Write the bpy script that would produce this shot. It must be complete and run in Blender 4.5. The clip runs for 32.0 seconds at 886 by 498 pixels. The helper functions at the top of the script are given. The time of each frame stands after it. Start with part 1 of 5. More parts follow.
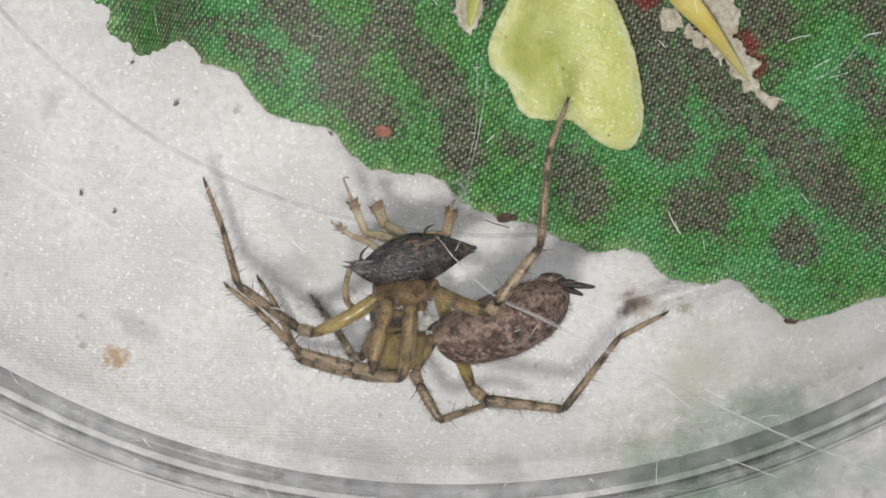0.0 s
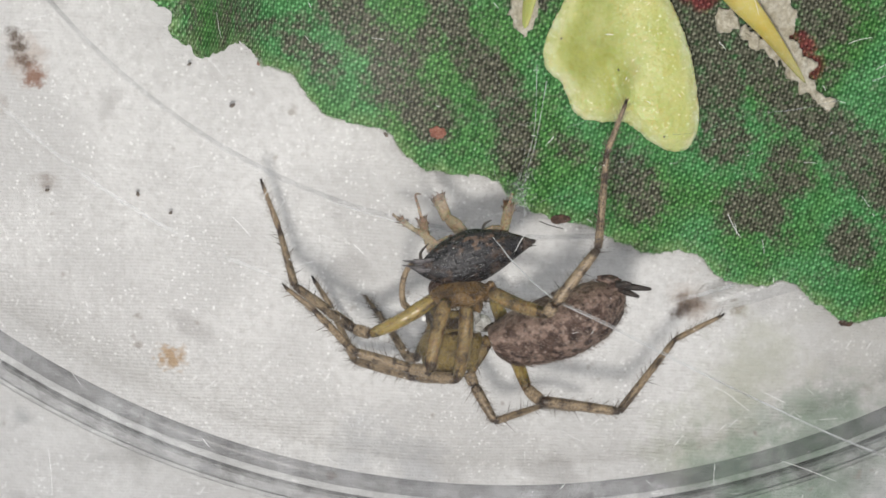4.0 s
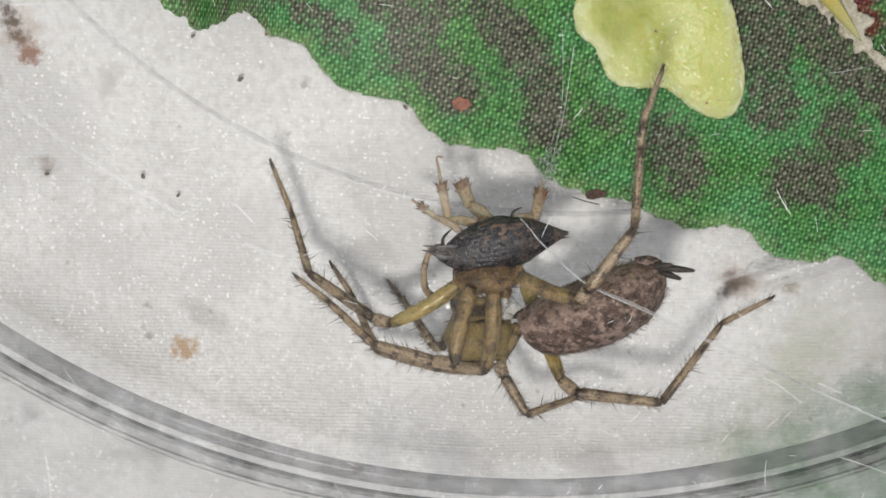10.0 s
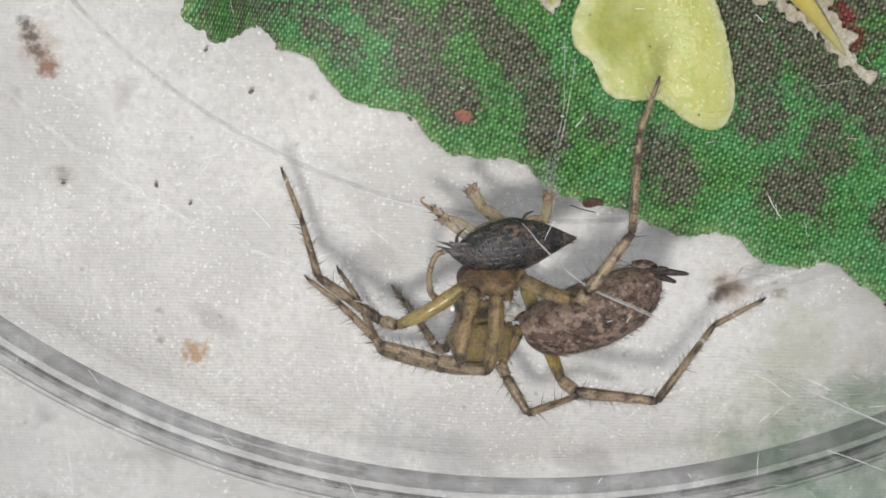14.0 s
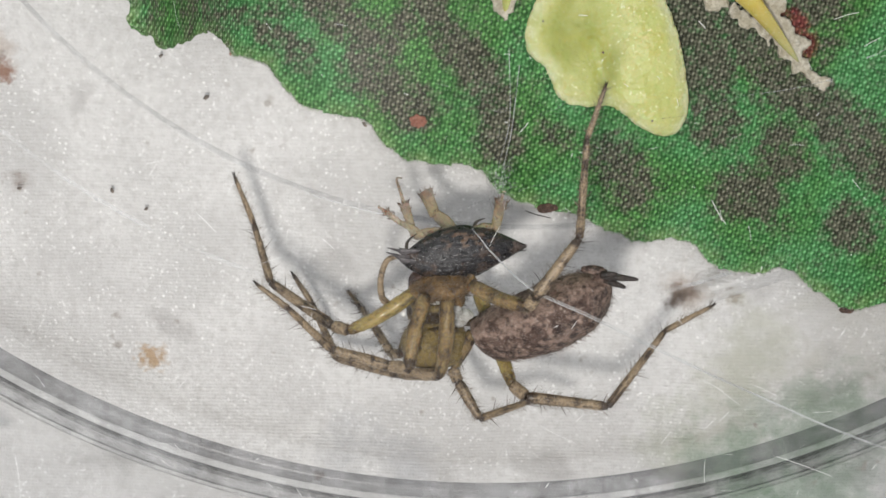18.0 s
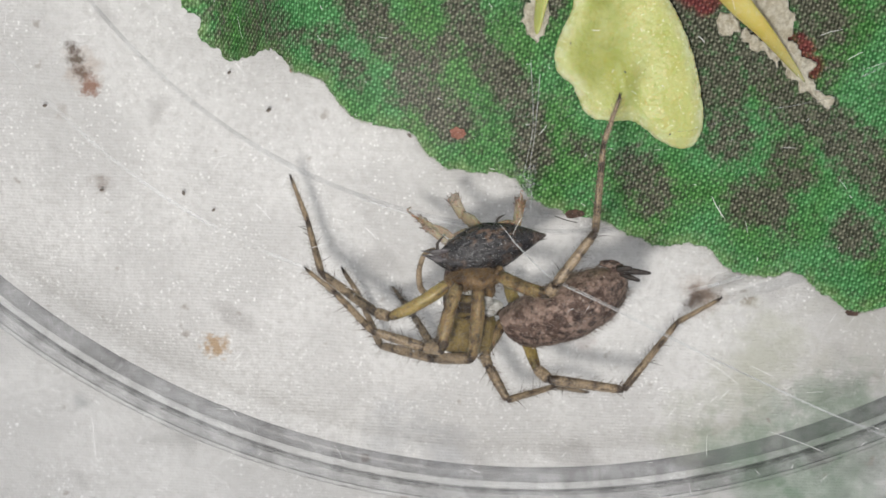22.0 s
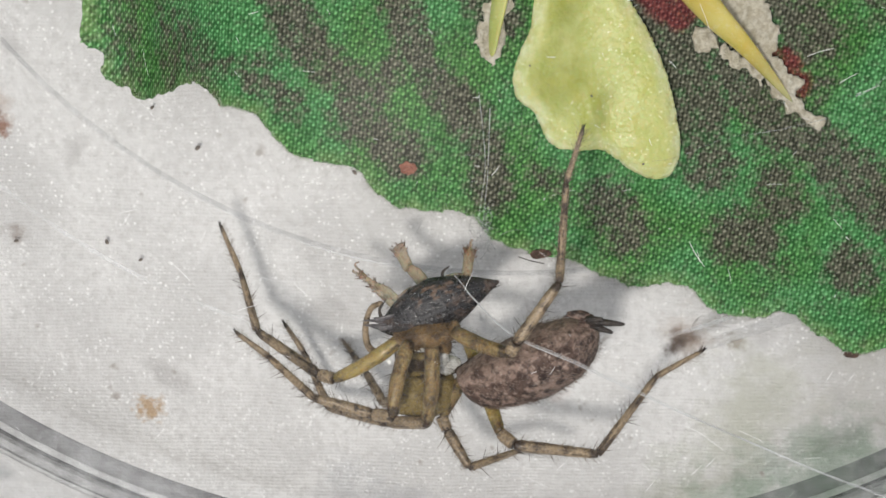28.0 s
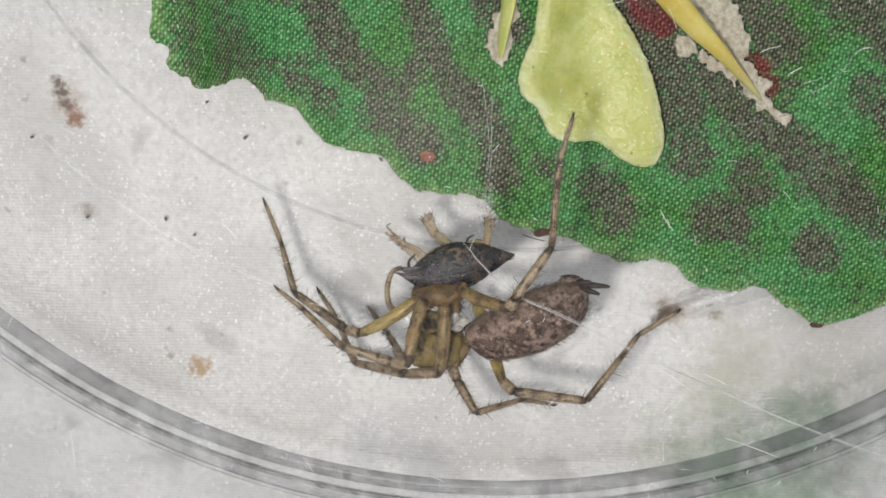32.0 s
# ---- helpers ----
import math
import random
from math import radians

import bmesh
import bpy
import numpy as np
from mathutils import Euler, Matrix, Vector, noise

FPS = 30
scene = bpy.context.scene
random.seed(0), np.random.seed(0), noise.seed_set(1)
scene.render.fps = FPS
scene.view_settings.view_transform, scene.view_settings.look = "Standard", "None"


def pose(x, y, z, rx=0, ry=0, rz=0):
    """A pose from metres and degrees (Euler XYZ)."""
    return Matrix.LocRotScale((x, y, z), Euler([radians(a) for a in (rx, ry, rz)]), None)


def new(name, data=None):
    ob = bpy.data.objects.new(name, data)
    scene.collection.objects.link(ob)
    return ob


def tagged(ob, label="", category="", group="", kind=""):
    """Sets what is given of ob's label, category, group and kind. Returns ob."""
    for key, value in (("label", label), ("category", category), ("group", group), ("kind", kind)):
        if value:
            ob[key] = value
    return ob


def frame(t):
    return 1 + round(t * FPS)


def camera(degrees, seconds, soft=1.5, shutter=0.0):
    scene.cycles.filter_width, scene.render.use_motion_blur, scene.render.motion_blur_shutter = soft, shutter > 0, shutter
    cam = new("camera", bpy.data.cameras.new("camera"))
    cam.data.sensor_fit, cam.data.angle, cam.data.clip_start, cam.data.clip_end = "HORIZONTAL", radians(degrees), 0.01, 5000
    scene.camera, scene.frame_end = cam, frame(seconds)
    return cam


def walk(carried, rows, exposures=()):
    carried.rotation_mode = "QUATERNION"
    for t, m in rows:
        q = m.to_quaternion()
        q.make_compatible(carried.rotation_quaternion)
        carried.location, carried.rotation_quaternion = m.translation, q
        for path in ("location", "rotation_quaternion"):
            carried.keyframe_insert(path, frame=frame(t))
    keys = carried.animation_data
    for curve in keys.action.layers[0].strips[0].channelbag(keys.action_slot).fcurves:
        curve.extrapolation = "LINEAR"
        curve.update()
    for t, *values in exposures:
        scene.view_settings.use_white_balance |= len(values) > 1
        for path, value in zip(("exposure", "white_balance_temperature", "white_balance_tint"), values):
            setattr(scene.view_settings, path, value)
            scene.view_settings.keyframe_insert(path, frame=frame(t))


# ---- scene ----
from mathutils import kdtree

cam = camera(34.823, 32.0, soft=1.55)
PATH = [
    (0.0, pose(0.00965, 0.01918, 0.05617, -14.237, -2.958, 3.177)),
    (0.5, pose(0.00968, 0.01860, 0.05595, -14.666, -3.046, 3.309)),
    (1.0, pose(0.00936, 0.01829, 0.05585, -14.590, -3.038, 3.247)),
    (1.5, pose(0.00919, 0.01808, 0.05581, -14.519, -3.213, 3.722)),
    (2.0, pose(0.00867, 0.01819, 0.05644, -14.770, -2.343, 3.522)),
    (2.5, pose(0.00870, 0.01790, 0.05696, -14.749, -1.987, 3.767)),
    (3.0, pose(0.00878, 0.01787, 0.05653, -14.447, -1.793, 3.718)),
    (3.5, pose(0.00868, 0.01821, 0.05626, -13.848, -1.662, 3.580)),
    (5.5, pose(0.00912, 0.02258, 0.05605, -17.243, -1.832, 1.024)),
    (6.0, pose(0.00905, 0.02168, 0.05552, -17.306, -1.597, 1.345)),
    (6.5, pose(0.00983, 0.02125, 0.05539, -16.947, -1.659, 1.472)),
    (7.0, pose(0.00933, 0.02093, 0.05656, -16.656, -1.130, 1.406)),
    (7.5, pose(0.00947, 0.02086, 0.05656, -16.441, -1.319, 1.421)),
    (8.0, pose(0.01007, 0.02108, 0.05569, -16.390, -1.541, 1.433)),
    (8.5, pose(0.01002, 0.02123, 0.05556, -16.225, -1.697, 1.485)),
    (9.0, pose(0.00968, 0.02075, 0.05539, -16.351, -1.742, 1.396)),
    (9.5, pose(0.00926, 0.02095, 0.05385, -16.755, -1.492, 1.315)),
    (10.0, pose(0.00982, 0.01910, 0.05223, -15.936, 0.084, 1.424)),
    (10.5, pose(0.00920, 0.01905, 0.05285, -15.534, -1.445, 1.492)),
    (11.0, pose(0.00945, 0.01939, 0.05407, -14.836, -1.124, 1.427)),
    (11.5, pose(0.00947, 0.01975, 0.05400, -14.935, -1.012, 1.208)),
    (12.0, pose(0.00920, 0.01907, 0.05449, -14.414, -0.739, 1.424)),
    (12.5, pose(0.00893, 0.01910, 0.05438, -14.498, -1.016, 1.624)),
    (13.0, pose(0.00917, 0.01908, 0.05428, -15.015, -0.994, 1.767)),
    (13.5, pose(0.00911, 0.01902, 0.05435, -15.004, -0.866, 1.696)),
    (14.0, pose(0.00899, 0.01901, 0.05438, -14.997, -0.657, 1.603)),
    (14.5, pose(0.00922, 0.01904, 0.05506, -14.969, -0.084, 1.624)),
    (16.5, pose(0.00973, 0.01902, 0.05474, -15.126, -0.003, 1.636)),
    (17.0, pose(0.00976, 0.01878, 0.05434, -15.102, -0.032, 1.726)),
    (17.5, pose(0.00965, 0.01831, 0.05441, -15.130, -0.030, 1.845)),
    (18.0, pose(0.01065, 0.01911, 0.05451, -14.804, -0.724, 1.680)),
    (18.5, pose(0.01257, 0.01935, 0.05777, -13.916, -0.398, 1.045)),
    (19.0, pose(0.01262, 0.01842, 0.05903, -13.292, 0.662, 1.556)),
    (19.5, pose(0.01270, 0.01818, 0.05919, -12.585, 1.308, 1.620)),
    (20.0, pose(0.01292, 0.01787, 0.05992, -12.178, 1.584, 1.906)),
    (20.5, pose(0.01280, 0.01773, 0.05996, -12.073, 1.934, 1.969)),
    (21.0, pose(0.01284, 0.01765, 0.05990, -12.109, 1.987, 2.039)),
    (21.5, pose(0.01298, 0.01805, 0.06028, -12.212, 2.399, 1.906)),
    (22.0, pose(0.01239, 0.01811, 0.06054, -12.366, 2.524, 1.782)),
    (22.5, pose(0.01270, 0.01799, 0.05999, -12.305, 2.412, 1.804)),
    (23.0, pose(0.01312, 0.01893, 0.06035, -12.632, 2.512, 1.171)),
    (23.5, pose(0.01352, 0.01928, 0.06031, -12.184, 2.706, 0.711)),
    (24.0, pose(0.01371, 0.01880, 0.06009, -12.599, 2.625, 1.174)),
    (24.5, pose(0.01362, 0.01865, 0.05972, -12.496, 2.432, 1.156)),
    (26.5, pose(0.01364, 0.01848, 0.05953, -12.436, 2.205, 1.013)),
    (27.0, pose(0.01386, 0.01892, 0.05904, -12.708, 2.040, 0.702)),
    (27.5, pose(0.01386, 0.01891, 0.05758, -12.882, 1.415, 0.601)),
    (28.0, pose(0.01381, 0.01879, 0.05415, -12.610, 2.024, 0.296)),
    (28.5, pose(0.01321, 0.01695, 0.05270, -11.486, 3.281, 0.296)),
    (29.0, pose(0.01329, 0.01651, 0.05341, -10.861, 2.998, 0.522)),
    (29.5, pose(0.01274, 0.01640, 0.05530, -10.250, 3.640, 1.122)),
    (30.0, pose(0.01380, 0.01701, 0.05740, -9.712, 3.003, 1.266)),
    (30.5, pose(0.01445, 0.01738, 0.05906, -9.954, 2.787, 1.155)),
    (31.0, pose(0.01530, 0.01763, 0.06127, -10.899, 2.848, 1.179)),
    (31.5, pose(0.01533, 0.01771, 0.06197, -11.243, 3.157, 1.030)),
    (32.0, pose(0.01540, 0.01770, 0.06246, -10.814, 3.859, 0.600)),
]
walk(cam, PATH)

# ---- light: a small lamp held close above the dish, and the pale room all round ----
world = bpy.data.worlds.new("room_light")
scene.world = world
world.use_nodes = True
world.node_tree.nodes["Background"].inputs["Color"].default_value = (0.965, 0.97, 0.985, 1)
world.node_tree.nodes["Background"].inputs["Strength"].default_value = 0.63
lamp = new("hand_lamp", bpy.data.lights.new("hand_lamp", "POINT"))
lamp.data.energy, lamp.data.shadow_soft_size, lamp.data.color = 0.077, 0.0026, (1.0, 0.955, 0.90)
lamp.location = (0.0072, 0.0080, 0.0560)
scene.view_settings.exposure = 0.0

CM = 0.01
ORIGIN = {}
V = Vector


# ---- building helpers (all lengths in centimetres) ----
def finish(bm, name, origin, smooth=True):
    me = bpy.data.meshes.new(name)
    for v in bm.verts:
        v.co = (v.co - origin) * CM
    for f in bm.faces:
        f.smooth = smooth
    bm.to_mesh(me)
    bm.free()
    return me


def thing(name, at, label, category, group="", kind=""):
    ob = new(name)
    ob.empty_display_size = 0.002
    ob.location = V(at) * CM
    ORIGIN[ob.name] = V(at)
    return tagged(ob, label, category, group, kind)


def part(name, bm, material, parent, label="", pivot=None, smooth=True, kind=""):
    base = ORIGIN[parent.name]
    at = V(pivot) if pivot is not None else base
    ob = new(name, finish(bm, name, at, smooth))
    ob.data.materials.append(material)
    ob.parent = parent
    ob.location = (at - base) * CM
    ORIGIN[ob.name] = at
    return tagged(ob, label, kind=kind)


def solid(name, bm, material, at, label="", category="", group="", kind="", smooth=True):
    ob = new(name, finish(bm, name, V(at), smooth))
    ob.data.materials.append(material)
    ob.location = V(at) * CM
    ORIGIN[ob.name] = V(at)
    return tagged(ob, label, category, group, kind)


def smooth_line(pts, steps=6, closed=False):
    pts = [V(p) for p in pts]
    n, out = len(pts), []
    for i in range(n if closed else n - 1):
        if closed:
            a, b, c, d = (pts[(i + k) % n] for k in (-1, 0, 1, 2))
        else:
            a, b, c, d = (pts[min(max(i + k, 0), n - 1)] for k in (-1, 0, 1, 2))
        for s in range(steps):
            u = s / steps
            out.append(0.5 * (2 * b + (c - a) * u + (2 * a - 5 * b + 4 * c - d) * u * u + (3 * b - a - 3 * c + d) * u ** 3))
    if not closed:
        out.append(pts[-1])
    return out


def tube(bm, pts, radii, sides=10, layer="", values=None, flat=1.0):
    """A closed tube round a line of points."""
    lay = (bm.verts.layers.float.get(layer) or bm.verts.layers.float.new(layer)) if layer else None
    pts = [V(p) for p in pts]
    axis = (pts[1] - pts[0]).normalized()
    side = axis.orthogonal().normalized()
    rings = []
    for i, p in enumerate(pts):
        ahead = pts[min(i + 1, len(pts) - 1)] - pts[max(i - 1, 0)]
        if ahead.length > 1e-9:
            turn = axis.rotation_difference(ahead.normalized())
            axis = ahead.normalized()
            side = (turn @ side).normalized()
        up = axis.cross(side)
        ring = []
        for k in range(sides):
            a = 2 * math.pi * k / sides
            v = bm.verts.new(p + (side * math.cos(a) + up * math.sin(a) * flat) * radii[i])
            if lay is not None:
                v[lay] = values[i]
            ring.append(v)
        rings.append(ring)
    for a, b in zip(rings, rings[1:]):
        for k in range(sides):
            bm.faces.new((a[k], a[(k + 1) % sides], b[(k + 1) % sides], b[k]))
    bm.faces.new(rings[0][::-1])
    bm.faces.new(rings[-1])


def spike(bm, a, way, length, radius):
    """A thin three-sided bristle."""
    way = V(way).normalized()
    s = way.orthogonal().normalized()
    u = way.cross(s)
    base = [bm.verts.new(V(a) + (s * math.cos(q) + u * math.sin(q)) * radius) for q in (0, 2.09, 4.19)]
    tip = bm.verts.new(V(a) + way * length)
    lay = bm.verts.layers.float.get("band")
    if lay is not None:
        for v in (*base, tip):
            v[lay] = 1.0
    for k in range(3):
        bm.faces.new((base[k], base[(k + 1) % 3], tip))


def blob(bm, at, axes, segments=16, rings=10, rough=0.0, seed=0.0, turn=None):
    """A lumpy ellipsoid; axes are its half lengths."""
    m = turn or Matrix.Identity(3)
    rows = []
    for j in range(rings + 1):
        th = math.pi * j / rings
        row = []
        for i in range(segments if 0 < j < rings else 1):
            ph = 2 * math.pi * i / segments
            d = V((math.sin(th) * math.cos(ph), math.sin(th) * math.sin(ph), math.cos(th)))
            k = 1 + rough * noise.noise(d * 1.7 + V((seed, seed * 0.7, 3)))
            row.append(bm.verts.new(V(at) + m @ V((d.x * axes[0] * k, d.y * axes[1] * k, d.z * axes[2] * k))))
        rows.append(row)
    for a, b in zip(rows, rows[1:]):
        n = max(len(a), len(b))
        for i in range(n):
            q = [a[i % len(a)], b[i % len(b)], b[(i + 1) % len(b)], a[(i + 1) % len(a)]]
            q = [v for k, v in enumerate(q) if v not in q[:k]]
            if len(q) > 2:
                bm.faces.new(q)


def inside(poly, x, y):
    """Which of the points x, y lie in the outline."""
    hit = np.zeros(x.shape, bool)
    for (x0, y0), (x1, y1) in zip(poly, np.roll(poly, -1, 0)):
        if y0 != y1:
            hit ^= ((y0 > y) != (y1 > y)) & (x < (x1 - x0) * (y - y0) / (y1 - y0) + x0)
    return hit


def sheet(outline, pitch, height, turn=0.0, least=2):
    """A fine net of faces filling an outline, lifted by height(x, y, i, j)."""
    poly = np.array(outline, float)
    c, s = math.cos(turn), math.sin(turn)
    mid = poly.mean(0)
    span = np.abs(poly - mid).max() * 1.5
    n = int(span / pitch)
    i, j = np.meshgrid(np.arange(-n, n + 1), np.arange(-n, n + 1), indexing="ij")
    x, y = mid[0] + pitch * (c * i - s * j), mid[1] + pitch * (s * i + c * j)
    ok = inside(poly, x, y)
    count = ok[:-1, :-1].astype(int) + ok[1:, :-1] + ok[1:, 1:] + ok[:-1, 1:]
    cells = np.argwhere(count >= least)
    used = np.zeros(ok.shape, bool)
    for a, b in ((0, 0), (1, 0), (1, 1), (0, 1)):
        used[cells[:, 0] + a, cells[:, 1] + b] = True
    number = np.full(ok.shape, -1)
    number[used] = np.arange(used.sum())
    vx, vy, out = x[used], y[used], ~ok[used]
    for k in np.argwhere(out)[:, 0]:
        q = np.roll(poly, -1, 0) - poly
        w = np.clip(((np.array([vx[k], vy[k]]) - poly) * q).sum(1) / (q ** 2).sum(1).clip(1e-12), 0, 1)
        near = poly + q * w[:, None]
        b = ((near - [vx[k], vy[k]]) ** 2).sum(1).argmin()
        vx[k], vy[k] = near[b]
    vz = height(vx, vy, i[used], j[used])
    faces = [[int(number[a, b]), int(number[a + 1, b]), int(number[a + 1, b + 1]), int(number[a, b + 1])] for a, b in cells]
    return np.stack([vx, vy, vz], 1), faces


def sheet_object(name, made, material, at, thick, attributes, **tags):
    verts, faces = made
    me = bpy.data.meshes.new(name)
    me.from_pydata(((verts - np.array(at)) * CM).tolist(), [], faces)
    for f in me.polygons:
        f.use_smooth = True
    for key, values in attributes.items():
        me.attributes.new(key, "FLOAT", "POINT").data.foreach_set("value", np.asarray(values, np.float32))
    me.materials.append(material)
    ob = new(name, me)
    ob.location = V(at) * CM
    ORIGIN[ob.name] = V(at)
    solidify = ob.modifiers.new("thickness", "SOLIDIFY")
    solidify.thickness, solidify.offset = thick * CM, -1
    return tagged(ob, **tags)


# ---- materials ----
class Nodes:
    def __init__(self, name):
        self.mat = bpy.data.materials.new(name)
        self.mat.use_nodes = True
        self.tree = self.mat.node_tree
        self.bsdf = self.tree.nodes["Principled BSDF"]
        self.coord = self.tree.nodes.new("ShaderNodeTexCoord").outputs["Object"]

    def add(self, kind, **values):
        node = self.tree.nodes.new(kind)
        for key, v in values.items():
            self.put(node.inputs[key.replace("_", " ")], v)
        return node

    def put(self, socket, v):
        if hasattr(v, "is_output"):
            self.tree.links.new(v, socket)
        else:
            socket.default_value = v

    def noise(self, per_cm, detail=3.0, rough=0.55, offset=0.0):
        """Noise with that many features to the centimetre."""
        m = self.add("ShaderNodeMapping", Vector=self.coord, Location=(offset, offset, offset))
        n = self.add("ShaderNodeTexNoise", Vector=m.outputs[0], Scale=per_cm * 100, Detail=detail, Roughness=rough)
        return self.math("ADD", self.math("MULTIPLY", n.outputs["Fac"], 2.1), -0.55)

    def ramp(self, value, lo, hi, a=0.0, b=1.0):
        n = self.add("ShaderNodeMapRange", Value=value)
        for key, v in (("From Min", lo), ("From Max", hi), ("To Min", a), ("To Max", b)):
            n.inputs[key].default_value = v
        return n.outputs["Result"]

    def mix(self, fac, a, b, blend="MIX"):
        n = self.tree.nodes.new("ShaderNodeMix")
        n.data_type, n.blend_type = "RGBA", blend
        self.put(n.inputs[0], fac)
        self.put(n.inputs[6], a if hasattr(a, "is_output") else (*a, 1))
        self.put(n.inputs[7], b if hasattr(b, "is_output") else (*b, 1))
        return n.outputs[2]

    def math(self, op, a, b=0.0):
        n = self.tree.nodes.new("ShaderNodeMath")
        n.operation = op
        self.put(n.inputs[0], a)
        self.put(n.inputs[1], b)
        return n.outputs[0]

    def attribute(self, name):
        n = self.tree.nodes.new("ShaderNodeAttribute")
        n.attribute_name = name
        return n.outputs["Fac"]

    def bump(self, height, depth, strength=1.0, under=None):
        """depth in centimetres."""
        n = self.add("ShaderNodeBump", Height=height, Strength=strength, Distance=depth * CM)
        if under is not None:
            self.put(n.inputs["Normal"], under)
        return n.outputs["Normal"]

    def done(self, colour, rough, normal=None, **values):
        b = self.bsdf.inputs
        self.put(b["Base Color"], colour if hasattr(colour, "is_output") else (*colour, 1))
        self.put(b["Roughness"], rough)
        if normal is not None:
            self.put(b["Normal"], normal)
        for key, v in values.items():
            self.put(b[key.replace("_", " ")], v)
        return self.mat


def cuticle(name, light, dark, layer="band", rough=0.45, fine=60, speck=0.55, relief=0.0022, **values):
    """Insect or spider skin: two colours mixed by a vertex value, mottled, with fine relief."""
    n = Nodes(name)
    fac = n.attribute(layer)
    mottle = n.noise(fine * 1.6, 4, 0.7)
    fac = n.math("ADD", fac, n.ramp(mottle, 0.25, 0.75, -0.30, 0.30))
    col = n.mix(n.ramp(fac, 0.1, 0.9), light, dark)
    col = n.mix(n.ramp(n.noise(fine * 2.4, 3, 0.65, 4.0), 0.50, 0.95, 0.0, speck), col, tuple(c * 0.5 for c in dark))
    nor = n.bump(n.noise(fine * 1.3, 4, 0.65), relief, 0.8)
    return n.done(col, n.ramp(mottle, 0.3, 0.7, rough - 0.1, rough + 0.12), nor, **values)


def plain(name, a, b, rough, per_cm=20, depth=0.003, **values):
    n = Nodes(name)
    big, small = n.noise(per_cm, 4, 0.6), n.noise(per_cm * 6, 3, 0.6, 2.0)
    col = n.mix(n.ramp(n.math("ADD", big, n.math("MULTIPLY", small, 0.5)), 0.5, 1.0), a, b)
    return n.done(col, n.ramp(small, 0.3, 0.7, rough - 0.06, rough + 0.08), n.bump(n.math("ADD", big, small), depth, 0.8), **values)


def clear_plastic(name, tint, haze, gloss, mottle=0.0):
    """Clear plastic: light goes straight on, tinted by the thickness; a little haze and gloss."""
    n = Nodes(name)
    tree, out = n.tree, n.tree.nodes["Material Output"]
    clear = n.add("ShaderNodeBsdfTransparent", Color=(*tint, 1))
    if mottle:
        n.put(clear.inputs["Color"], n.mix(n.ramp(n.noise(9, 4, 0.6, 5.0), 0.35, 0.75, 0.0, mottle), tint, tuple(c * 0.72 for c in tint)))
    shine = n.add("ShaderNodeBsdfAnisotropic", Roughness=0.25)
    dull = n.add("ShaderNodeBsdfDiffuse", Color=(0.8, 0.82, 0.84, 1))
    first = n.add("ShaderNodeMixShader", Fac=n.ramp(n.noise(2.2, 5, 0.65), 0.35, 0.75, haze * 0.2, haze * 1.8))
    tree.links.new(clear.outputs[0], first.inputs[1])
    tree.links.new(dull.outputs[0], first.inputs[2])
    second = n.add("ShaderNodeMixShader", Fac=gloss)
    tree.links.new(first.outputs[0], second.inputs[1])
    tree.links.new(shine.outputs[0], second.inputs[2])
    tree.links.new(second.outputs[0], out.inputs["Surface"])
    return n.mat


